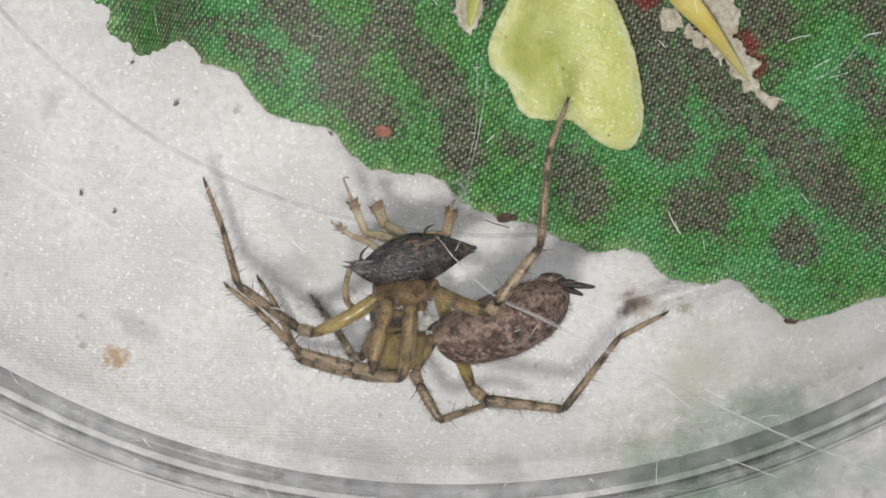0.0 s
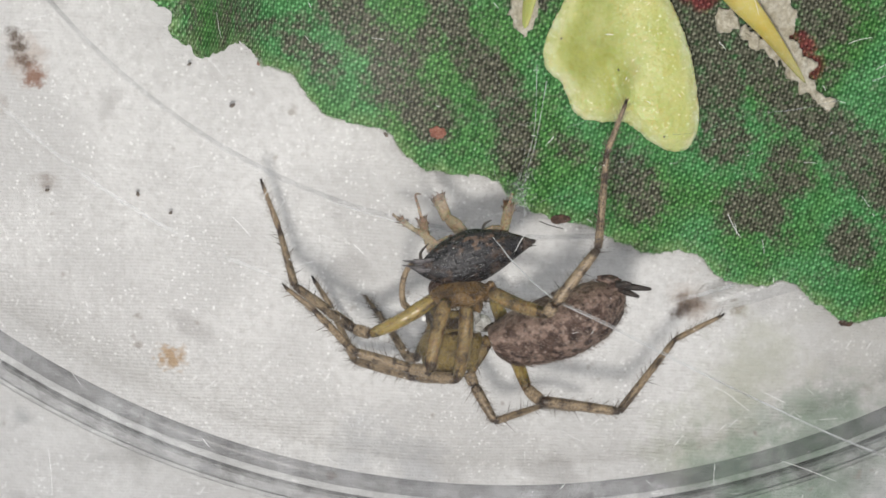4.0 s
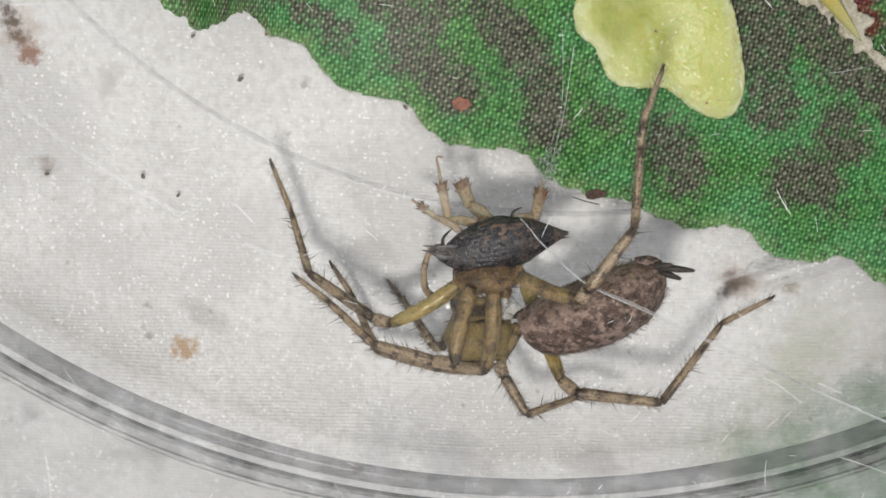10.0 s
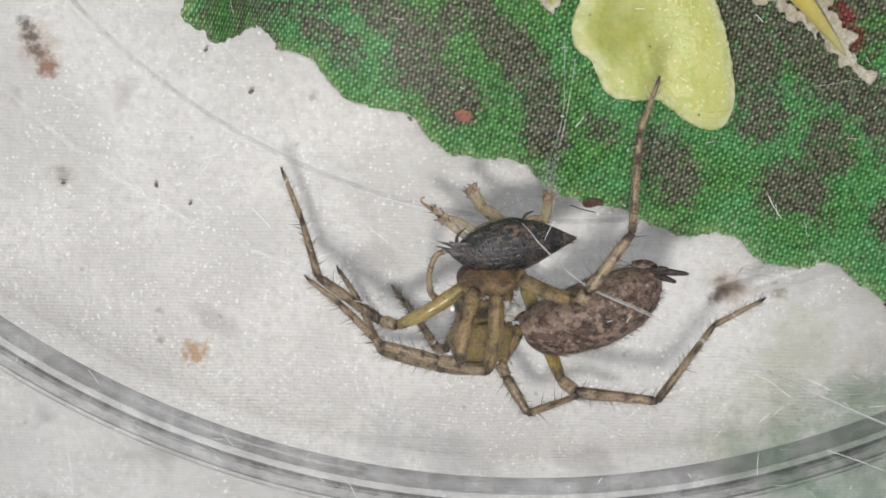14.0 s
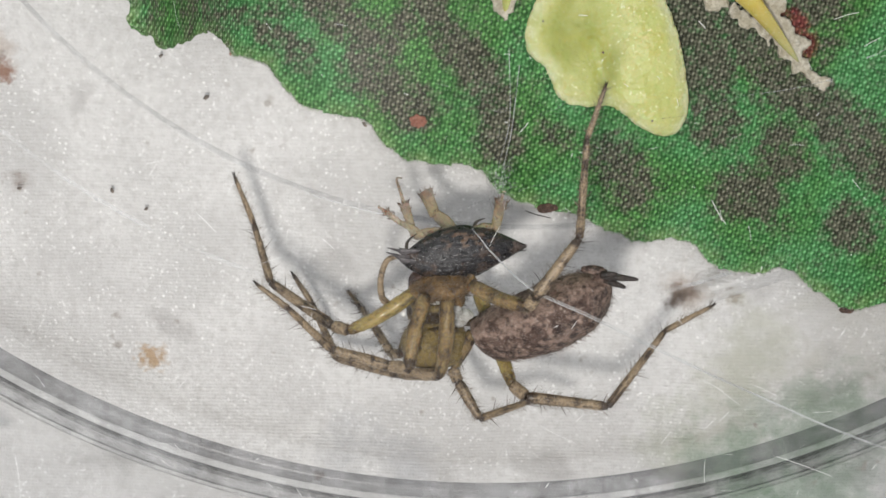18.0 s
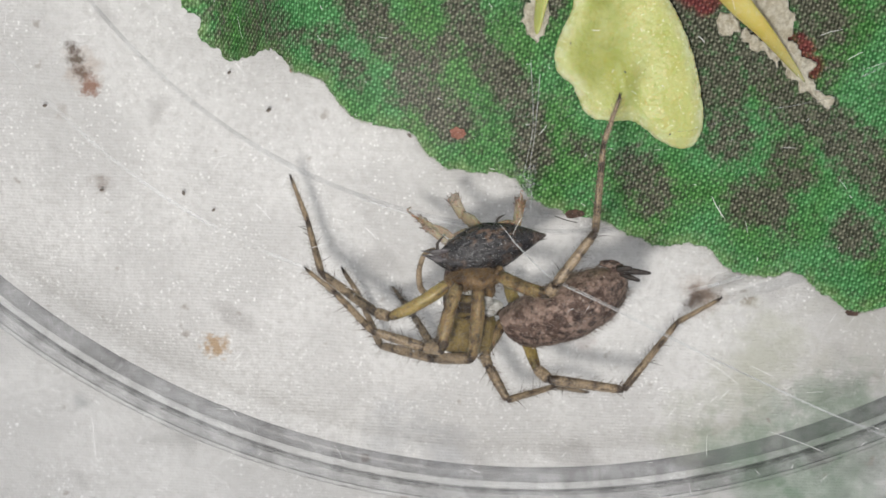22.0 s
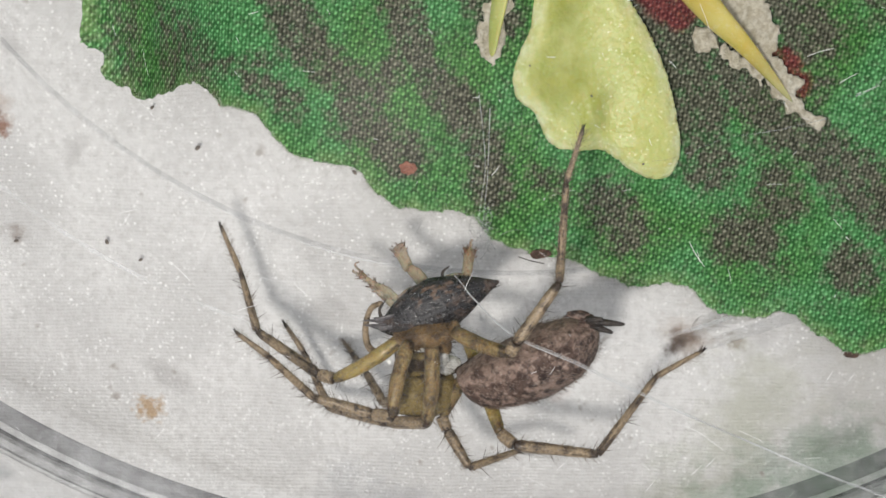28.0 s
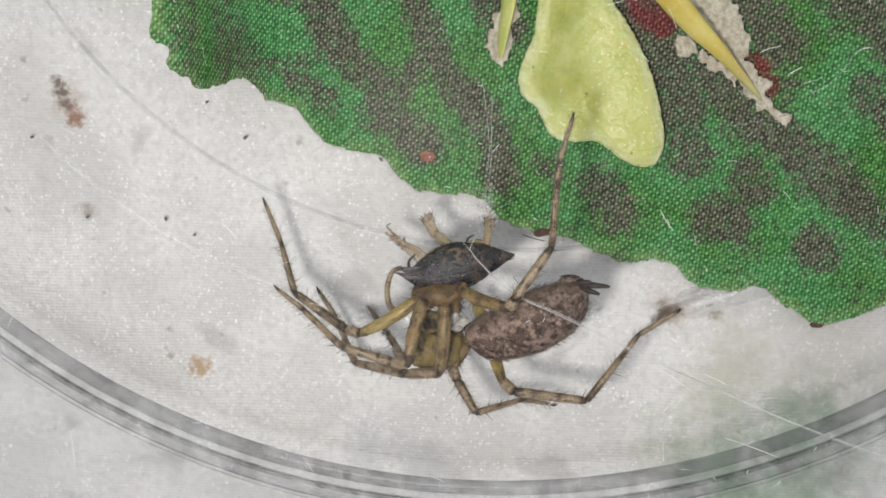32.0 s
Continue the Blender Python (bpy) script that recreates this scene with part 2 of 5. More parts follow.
def paper_material():
    n = Nodes("white_woven_paper")
    xyz = n.add("ShaderNodeSeparateXYZ", Vector=n.coord)
    warp = n.math("MULTIPLY", n.noise(1.2, 2, 0.5), 0.00030)
    ribs = n.math("SINE", n.math("MULTIPLY", n.math("ADD", xyz.outputs["Y"], warp), 2 * math.pi / (0.0148 * CM)))
    grain = n.noise(28, 4, 0.65)
    cloud = n.noise(1.6, 4, 0.6, 1.0)
    col = n.mix(n.ramp(cloud, 0.3, 0.7), (0.542, 0.538, 0.532), (0.664, 0.660, 0.652))
    col = n.mix(n.ramp(grain, 0.4, 0.9, 0.0, 0.6), col, (0.46, 0.45, 0.44))
    dots = n.add("ShaderNodeTexVoronoi", Vector=n.coord, Scale=4600.0, Randomness=0.9)
    glint = n.math("MULTIPLY", n.ramp(dots.outputs["Distance"], 0.08, 0.42, 0.9, 0.0), n.ramp(n.noise(5, 4, 0.65, 6.0), 0.30, 0.66, 0.1, 1.0))
    glint = n.math("MULTIPLY", glint, n.ramp(n.noise(60, 2, 0.5, 2.0), 0.38, 0.6))
    # glints on the weave painted as white dots; rib crests lightened too
    col = n.mix(glint, col, (0.96, 0.96, 0.95))
    col = n.mix(n.ramp(n.math("MULTIPLY", ribs, n.ramp(n.noise(7, 3, 0.6, 13.0), 0.25, 0.75, 0.2, 1.3)), -1.0, 1.0, 0.0, 0.11), col, (0.90, 0.89, 0.88))

    def stain_or_light(col, x, y, r, colour, most, tight=0.3, freq=9):
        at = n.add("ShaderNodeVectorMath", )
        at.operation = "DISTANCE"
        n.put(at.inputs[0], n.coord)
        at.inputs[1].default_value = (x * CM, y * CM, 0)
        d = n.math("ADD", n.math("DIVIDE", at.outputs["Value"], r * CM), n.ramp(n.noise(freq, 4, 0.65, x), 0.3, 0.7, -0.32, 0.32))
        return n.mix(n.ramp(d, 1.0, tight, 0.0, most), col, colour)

    for row in PAPER_STAINS_AND_LIGHT:
        col = stain_or_light(col, *row)
    specks = n.noise(3.4, 2, 0.4, 11.0)
    col = n.mix(n.ramp(specks, 0.80, 1.0, 0.0, 0.55), col, (0.36, 0.35, 0.345))
    dust = n.noise(11, 2, 0.5, 17.0)
    col = n.mix(n.ramp(dust, 0.90, 1.05, 0.0, 0.6), col, (0.26, 0.22, 0.19))
    height = n.math("ADD", n.math("MULTIPLY", ribs, 0.16), n.math("MULTIPLY", grain, 1.6))
    height = n.math("ADD", height, n.math("MULTIPLY", glint, 0.8))
    nor = n.bump(height, 0.0036, 0.8)
    return n.done(col, n.ramp(grain, 0.3, 0.7, 0.38, 0.6), nor, Specular_IOR_Level=0.45)


# stains, painted reflections and shadow: x, y, radius, colour, strength, tightness
PAPER_STAINS_AND_LIGHT = (
    (0.004, -0.012, 0.070, (0.40, 0.27, 0.15), 0.9, 0.25, 28),
    (-0.56, 1.20, 0.110, (0.42, 0.33, 0.27), 0.55, 0.1, 12),
    (-0.613, 1.285, 0.046, (0.10, 0.07, 0.05), 0.9, 0.2, 24),
    (-0.596, 1.245, 0.042, (0.11, 0.08, 0.055), 0.9, 0.2, 26),
    (-0.575, 1.200, 0.046, (0.13, 0.085, 0.06), 0.9, 0.2, 24),
    (-0.535, 1.130, 0.056, (0.24, 0.12, 0.075), 0.9, 0.3, 20),
    (-0.50, 0.71, 0.05, (0.22, 0.17, 0.14), 0.6, 0.2, 20),
    (-0.66, 1.02, 0.04, (0.30, 0.25, 0.22), 0.5, 0.2, 20),
    # brown stain, darkened to hold the hind foot's cast shadow as well
    (2.150, 0.32, 0.078, (0.11, 0.07, 0.048), 0.9, 0.15, 12),
    (2.105, 0.27, 0.042, (0.10, 0.065, 0.045), 0.85, 0.2, 14),
    (2.17, 0.34, 0.12, (0.34, 0.26, 0.20), 0.6, 0.0, 8),
    (2.36, 0.29, 0.04, (0.22, 0.17, 0.13), 0.7, 0.3, 20),
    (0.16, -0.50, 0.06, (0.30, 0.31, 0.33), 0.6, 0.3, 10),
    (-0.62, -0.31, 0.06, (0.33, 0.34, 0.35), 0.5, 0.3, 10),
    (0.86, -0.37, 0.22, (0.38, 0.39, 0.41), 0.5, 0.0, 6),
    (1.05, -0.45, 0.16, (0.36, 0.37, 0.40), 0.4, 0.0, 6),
    # green and olive smudges: the leaf's reflection in the plastic, painted on the cover
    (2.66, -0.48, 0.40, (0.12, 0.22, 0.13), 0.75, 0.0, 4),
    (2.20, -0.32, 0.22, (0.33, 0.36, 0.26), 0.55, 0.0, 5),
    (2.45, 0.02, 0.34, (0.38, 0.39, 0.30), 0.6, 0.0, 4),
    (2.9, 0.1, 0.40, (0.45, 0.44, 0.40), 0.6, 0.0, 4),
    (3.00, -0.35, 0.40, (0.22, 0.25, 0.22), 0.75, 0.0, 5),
    # dark streak of stain with the foot's shadow painted in
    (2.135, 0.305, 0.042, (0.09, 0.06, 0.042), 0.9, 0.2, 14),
    # more of the leaf's reflected green, painted under the cup's foot
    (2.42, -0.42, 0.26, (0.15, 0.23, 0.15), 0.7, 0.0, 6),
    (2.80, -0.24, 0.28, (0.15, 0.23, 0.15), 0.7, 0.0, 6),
    (1.66, 0.06, 0.06, (0.42, 0.34, 0.32), 0.5, 0.0, 14),
)


def leaf_material():
    n = Nodes("printed_green_fabric")
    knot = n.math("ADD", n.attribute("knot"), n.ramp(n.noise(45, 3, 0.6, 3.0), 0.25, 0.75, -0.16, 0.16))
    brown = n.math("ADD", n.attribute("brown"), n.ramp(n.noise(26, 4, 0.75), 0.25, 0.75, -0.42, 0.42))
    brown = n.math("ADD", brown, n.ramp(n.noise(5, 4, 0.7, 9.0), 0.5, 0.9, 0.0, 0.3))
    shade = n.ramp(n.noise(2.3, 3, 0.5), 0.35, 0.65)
    # shade in the weave's gaps and gleam on its knots are put into the colour
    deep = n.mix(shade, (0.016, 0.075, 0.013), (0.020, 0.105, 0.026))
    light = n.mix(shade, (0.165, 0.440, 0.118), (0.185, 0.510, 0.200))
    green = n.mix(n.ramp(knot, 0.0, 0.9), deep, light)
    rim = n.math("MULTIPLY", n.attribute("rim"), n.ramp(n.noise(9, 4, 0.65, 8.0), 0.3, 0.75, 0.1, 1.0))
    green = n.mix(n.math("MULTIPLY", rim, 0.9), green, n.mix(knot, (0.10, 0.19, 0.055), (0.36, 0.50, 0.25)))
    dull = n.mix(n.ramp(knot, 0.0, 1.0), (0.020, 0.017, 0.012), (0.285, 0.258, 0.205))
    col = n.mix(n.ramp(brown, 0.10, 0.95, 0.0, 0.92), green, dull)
    red = n.math("ADD", n.attribute("red"), n.ramp(n.noise(16, 3, 0.6, 7.0), 0.3, 0.7, -0.3, 0.3))
    col = n.mix(n.ramp(red, 0.30, 0.95, 0.0, 0.85), col, n.mix(knot, (0.07, 0.006, 0.010), (0.34, 0.06, 0.06)))
    nor = n.bump(n.noise(70, 3, 0.6), 0.0025, 0.8)
    return n.done(col, n.ramp(knot, 0.2, 1.0, 0.75, 0.5), nor, Specular_IOR_Level=0.22)


def petal_material():
    n = Nodes("waxy_yellow_green_petal")
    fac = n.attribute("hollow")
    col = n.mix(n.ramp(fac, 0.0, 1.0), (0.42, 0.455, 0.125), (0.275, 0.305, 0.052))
    col = n.mix(n.ramp(n.noise(7, 4, 0.6), 0.3, 0.8, 0.0, 0.5), col, (0.56, 0.57, 0.23))
    col = n.mix(n.ramp(n.noise(11, 4, 0.6, 9.0), 0.55, 0.9, 0.0, 0.35), col, (0.40, 0.40, 0.06))
    # the lit rim is painted in as a paler band
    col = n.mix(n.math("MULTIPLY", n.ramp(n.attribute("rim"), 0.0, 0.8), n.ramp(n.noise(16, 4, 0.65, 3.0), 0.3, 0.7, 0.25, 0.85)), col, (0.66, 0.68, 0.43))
    grains = n.math("MULTIPLY", n.ramp(n.noise(60, 2, 0.6, 5.0), 0.70, 1.0, 0.0, 0.7), n.ramp(fac, 0.1, 0.6, 1.0, 0.15))
    col = n.mix(grains, col, (0.82, 0.83, 0.55))
    cells = n.add("ShaderNodeTexVoronoi", Vector=n.coord, Scale=4800.0)
    nor = n.bump(n.ramp(cells.outputs["Distance"], 0.0, 0.7, 1.0, 0.0), 0.0019, 0.7)
    nor = n.bump(n.noise(26, 3, 0.55), 0.007, 0.4, nor)
    return n.done(col, n.ramp(fac, 0.0, 0.7, 0.42, 0.56), nor, Subsurface_Weight=0.2, Subsurface_Scale=0.0006, Specular_IOR_Level=0.5)


def abdomen_material():
    """Dry, finely granular skin: pale grey-pink grains over brown, with dark blotches."""
    n = Nodes("mottled_abdomen")
    fac = n.attribute("dark")
    cells = n.add("ShaderNodeTexVoronoi", Vector=n.coord, Scale=6500.0)
    grain = n.ramp(cells.outputs["Distance"], 0.1, 0.6, 1.0, 0.0)
    fine = n.noise(75, 4, 0.7, 3.0)
    fac = n.math("ADD", fac, n.ramp(n.noise(34, 4, 0.7), 0.25, 0.75, -0.40, 0.40))
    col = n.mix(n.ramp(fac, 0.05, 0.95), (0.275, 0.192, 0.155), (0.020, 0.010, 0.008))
    col = n.mix(n.ramp(n.noise(15, 3, 0.6, 5.0), 0.52, 0.62, 0.0, 0.7), col, (0.052, 0.026, 0.018))
    col = n.mix(n.ramp(fine, 0.50, 0.90, 0.0, 0.65), col, (0.050, 0.030, 0.023))
    pale = n.math("MULTIPLY", grain, n.ramp(n.noise(50, 3, 0.65, 8.0), 0.53, 0.80, 0.0, 0.75))
    col = n.mix(pale, col, (0.44, 0.36, 0.31))
    nor = n.bump(n.math("ADD", n.math("MULTIPLY", grain, 0.5), fine), 0.004, 0.8)
    return n.done(col, 0.55, nor, Specular_IOR_Level=0.4)


def shell_material():
    """Blackish wing case: fine broken ribs, brown patches, grey gloss and glints painted into the colour."""
    n = Nodes("black_striated_shell")
    fac = n.math("ADD", n.attribute("band"), n.ramp(n.noise(40, 4, 0.7), 0.25, 0.75, -0.30, 0.30))
    fine = n.noise(70, 3, 0.65, 4.0)
    col = n.mix(n.ramp(fac, -0.25, 0.45), (0.115, 0.072, 0.048), (0.0080, 0.0075, 0.0092))
    col = n.mix(n.ramp(n.noise(18, 4, 0.65, 7.0), 0.57, 0.70, 0.0, 0.6), col, (0.100, 0.066, 0.048))
    col = n.mix(n.ramp(fine, 0.74, 1.0, 0.0, 0.6), col, (0.15, 0.14, 0.15))
    col = n.mix(n.ramp(fac, 0.95, 1.6, 0.0, 0.9), col, (0.028, 0.029, 0.037))
    nor = n.bump(n.math("ADD", fine, n.noise(24, 3, 0.6, 2.0)), 0.004, 0.8)
    return n.done(col, n.ramp(fine, 0.3, 0.8, 0.22, 0.5), nor, Specular_IOR_Level=0.6)


def stalk_material():
    """Smooth yellow plastic, going grey-green at the thin end."""
    n = Nodes("yellow_plastic_stalk")
    col = n.mix(n.ramp(n.noise(3, 3, 0.5), 0.3, 0.7), (0.47, 0.36, 0.05), (0.55, 0.47, 0.13))
    col = n.mix(n.ramp(n.attribute("band"), 0.0, 1.0), col, (0.34, 0.345, 0.17))
    col = n.mix(n.ramp(n.noise(45, 3, 0.6, 2.0), 0.6, 1.0, 0.0, 0.4), col, (0.62, 0.58, 0.34))
    return n.done(col, 0.26, n.bump(n.noise(9, 4, 0.6), 0.003, 0.6), Coat_Weight=0.4, Coat_Roughness=0.15, Subsurface_Weight=0.1, Subsurface_Scale=0.0005)


MAT = {
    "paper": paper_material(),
    "leaf": leaf_material(),
    "petal": petal_material(),
    "pane": clear_plastic("clear_cup_plastic", (0.997, 0.997, 0.997), 0.002, 0.0006),
    "lid": clear_plastic("scuffed_lid_plastic", (0.997, 0.997, 0.997), 0.003, 0.0006),
    "cup_wall": clear_plastic("flared_cup_wall", (0.955, 0.957, 0.960), 0.006, 0.002),
    # the foot's refraction bands are put into these tints and hazes
    "foot_dark": clear_plastic("grey_moulded_edge", (0.778, 0.783, 0.794), 0.06, 0.006, 0.7),
    "foot_mid": clear_plastic("greyish_moulded_edge", (0.875, 0.88, 0.888), 0.05, 0.005, 0.6),
    "foot_edge": clear_plastic("hazed_bright_edge", (0.96, 0.965, 0.97), 0.08, 0.006, 0.4),
    "ridge": clear_plastic("faint_ridge", (0.89, 0.895, 0.905), 0.01, 0.0, 0.5),
    "foot_haze": clear_plastic("frosted_ridge", (0.999, 0.999, 0.999), 0.20, 0.004),
    "leg": cuticle("olive_brown_leg", (0.325, 0.245, 0.155), (0.036, 0.022, 0.014), rough=0.34, speck=0.75, relief=0.0055, Coat_Weight=0.2, Coat_Roughness=0.22),
    "femur": cuticle("olive_yellow_femur", (0.330, 0.250, 0.080), (0.055, 0.034, 0.012), rough=0.32, relief=0.0045, Subsurface_Weight=0.2, Subsurface_Scale=0.0005, Coat_Weight=0.35, Coat_Roughness=0.18),
    "thigh": cuticle("tan_brown_thigh", (0.255, 0.178, 0.074), (0.034, 0.020, 0.010), rough=0.34, speck=0.7, relief=0.0055, Subsurface_Weight=0.2, Subsurface_Scale=0.0005, Coat_Weight=0.10, Coat_Roughness=0.22),
    "carapace": cuticle("banded_carapace", (0.255, 0.188, 0.066), (0.028, 0.016, 0.009), rough=0.32, relief=0.0090, Coat_Weight=0.06, Coat_Roughness=0.25),
    "coxa": cuticle("amber_coxa", (0.205, 0.122, 0.043), (0.050, 0.027, 0.011), rough=0.30, speck=0.8, relief=0.0085, Specular_IOR_Level=0.75),
    "fang": cuticle("dark_red_chelicera", (0.07, 0.030, 0.018), (0.025, 0.012, 0.008), rough=0.4),
    "abdomen": abdomen_material(),
    "spinneret": cuticle("dark_spinneret", (0.035, 0.025, 0.020), (0.012, 0.009, 0.008), rough=0.6),
    "membrane": plain("pale_membrane", (0.36, 0.35, 0.32), (0.62, 0.62, 0.60), 0.25, 40),
    "bristle": plain("brown_bristle", (0.035, 0.022, 0.014), (0.09, 0.06, 0.035), 0.45),
    "leg_hair": plain("fine_leg_hair", (0.075, 0.056, 0.040), (0.25, 0.20, 0.15), 0.4, 12, 0.0002),
    "hair": plain("pale_hair", (0.30, 0.28, 0.27), (0.48, 0.46, 0.45), 0.5, 20, 0.0003),
    "body_hair": plain("brown_hair", (0.07, 0.048, 0.036), (0.26, 0.20, 0.16), 0.5, 12, 0.0003),
    "shell": shell_material(),
    "prey_leg": cuticle("translucent_tan_leg", (0.64, 0.54, 0.36), (0.27, 0.145, 0.070), rough=0.34, fine=45, speck=0.55, relief=0.004, Alpha=0.38, Subsurface_Weight=0.2, Subsurface_Scale=0.0006),
    "prey_comb": plain("brown_comb", (0.055, 0.030, 0.018), (0.16, 0.085, 0.045), 0.4, 30, 0.0005),
    "dark_hair": plain("dark_horn", (0.015, 0.012, 0.010), (0.05, 0.04, 0.03), 0.4),
    "wing": plain("grey_brown_wing", (0.030, 0.027, 0.030), (0.13, 0.12, 0.125), 0.35, 30, 0.001),
    "silk": clear_plastic("white_silk", (0.98, 0.98, 0.98), 0.36, 0.03),
    "scratch": plain("bright_scratch", (0.82, 0.83, 0.83), (0.92, 0.92, 0.92), 0.3, 20, 0.0002),
    "droplet": plain("white_droplet_glint", (0.80, 0.80, 0.78), (0.9, 0.9, 0.88), 0.08, 20, 0.0001, Coat_Weight=1.0),
    "thread": plain("pale_green_thread", (0.16, 0.27, 0.12), (0.50, 0.58, 0.42), 0.6, 8, 0.0004),
    "stalk": stalk_material(),
    "crust": plain("dry_beige_crust", (0.60, 0.54, 0.40), (0.88, 0.83, 0.70), 0.6, 40, 0.010),
    "grit": plain("dark_grit", (0.09, 0.075, 0.065), (0.22, 0.18, 0.15), 0.6, 60, 0.001),
    "brown_grit": plain("brown_grit", (0.05, 0.030, 0.022), (0.15, 0.085, 0.06), 0.6, 60, 0.004),
    "red_grit": plain("red_brown_grit", (0.22, 0.075, 0.045), (0.36, 0.15, 0.10), 0.6, 40),
}
# ---- the table's white cover ----
bm = bmesh.new()
bmesh.ops.create_grid(bm, x_segments=2, y_segments=2, size=60)
for v in bm.verts:
    v.co += V((1.3, 1.0, 0.0))
top = list(bm.faces)
low = bmesh.ops.extrude_face_region(bm, geom=top)
for v in low["geom"]:
    if isinstance(v, bmesh.types.BMVert):
        v.co.z -= 0.5
bmesh.ops.recalc_face_normals(bm, faces=bm.faces)
solid("tabletop", bm, MAT["paper"], (0, 0, 0), "white ribbed table cover with brown stains, painted green reflections and a painted foot shadow", "table", kind="structure", smooth=False)

# ---- the round clear dish and its lid ----
DISH = V((1.31, 3.08, 0))


def ring(bm, profile, sides=260, centre=DISH):
    """Turn a closed profile of (radius, height) round the dish's axis."""
    rows = []
    for k in range(sides):
        a = 2 * math.pi * k / sides
        rows.append([bm.verts.new(centre + V((r * math.cos(a), r * math.sin(a), z))) for r, z in profile])
    for a, b in zip(rows, rows[1:] + rows[:1]):
        for i in range(len(profile)):
            j = (i + 1) % len(profile)
            bm.faces.new((a[i], b[i], b[j], a[j]))


def disc(bm, radius, low, high, sides=160, centre=None):
    centre = centre or DISH
    rings = [[bm.verts.new(centre + V((radius * math.cos(2 * math.pi * k / sides), radius * math.sin(2 * math.pi * k / sides), z))) for k in range(sides)] for z in (low, high)]
    bm.faces.new(rings[0][::-1])
    bm.faces.new(rings[1])
    for k in range(sides):
        bm.faces.new((rings[0][k], rings[0][(k + 1) % sides], rings[1][(k + 1) % sides], rings[1][k]))


def round_profile(r, z, half, tall, n=12, power=2.6):
    out = []
    for k in range(n):
        a = 2 * math.pi * k / n
        c, s = math.cos(a), math.sin(a)
        out.append((r + half * math.copysign(abs(c) ** (2 / power), c), z + tall * math.copysign(abs(s) ** (2 / power), s)))
    return out


dish = thing("plastic_cup", DISH + V((0, 0, 0.004)), "round clear plastic cup with a moulded foot on a white cover", "plastic cup")
# its floor, one sheet of plastic with two low moulded ridges running round it
RIDGE = V((1.43, 3.1, 0))
bm = bmesh.new()
circles = []
for centre, r, z in ((RIDGE, 2.506, 0.05), (RIDGE, 2.513, 0.055), (RIDGE, 2.524, 0.055), (RIDGE, 2.532, 0.05), (DISH, 2.838, 0.05), (DISH, 2.846, 0.053), (DISH, 2.856, 0.05),
                     (DISH, 3.53, 0.05), (DISH, 3.53, 0.006)):
    circles.append([bm.verts.new(centre + V((r * math.cos(2 * math.pi * k / 260), r * math.sin(2 * math.pi * k / 260), z))) for k in range(260)])
bm.faces.new(circles[0])
bm.faces.new(circles[-1][::-1])
for level, (a, b) in enumerate(zip(circles, circles[1:])):
    for k in range(260):
        j = (k + 1) % 260
        bm.faces.new((a[k], b[k], b[j], a[j])).material_index = (1, 1, 2, 0, 2, 2, 0, 0)[level]
base = part("base", bm, MAT["pane"], dish, "clear floor with two faint raised ridges", smooth=False)
base.data.materials.append(MAT["ridge"])
base.data.materials.append(MAT["foot_haze"])
base.visible_shadow = False
bm = bmesh.new()
ring(bm, [(3.544, 0.155), (3.542, 0.185), (3.550, 0.198), (3.594, 0.20), (3.602, 0.19), (3.600, 0.155)])
part("inner_foot", bm, MAT["foot_dark"], dish, "thick grey edge of the foot").visible_shadow = False
bm = bmesh.new()
ring(bm, round_profile(3.620, 0.186, 0.015, 0.012, 10))
part("bright_edge", bm, MAT["foot_edge"], dish, "pale edge with its bright line put in as haze").visible_shadow = False
bm = bmesh.new()
ring(bm, round_profile(3.642, 0.180, 0.003, 0.012, 6))
part("groove", bm, MAT["foot_mid"], dish, "thin grey groove between two edges").visible_shadow = False
bm = bmesh.new()
ring(bm, round_profile(3.654, 0.184, 0.007, 0.014, 8))
part("bright_edge", bm, MAT["foot_edge"], dish, "pale edge with its bright line put in as haze").visible_shadow = False
bm = bmesh.new()
ring(bm, [(3.664, 0.12), (3.664, 0.17), (3.674, 0.178), (3.722, 0.15), (3.736, 0.12), (3.73, 0.09)])
part("outer_foot", bm, MAT["foot_mid"], dish, "greyish outer band of the foot").visible_shadow = False
bm = bmesh.new()
ring(bm, round_profile(3.747, 0.11, 0.008, 0.02, 8))
part("outer_edge", bm, MAT["foot_edge"], dish, "pale outer edge with its brightness put in as haze").visible_shadow = False
bm = bmesh.new()
ring(bm, [(3.758, 0.10), (3.79, 0.10), (4.54, 1.06), (4.50, 1.06)])
part("wall", bm, MAT["cup_wall"], dish, "flared clear wall").visible_shadow = False

lid = thing("lid", DISH + V((0, 0, 1.06)), "flat clear plastic lid with many fine bright scratches", "lid")
bm = bmesh.new()
disc(bm, 4.7, 1.062, 1.11)
part("pane", bm, MAT["lid"], lid, smooth=False).visible_shadow = False
rng = random.Random(31)
bm = bmesh.new()
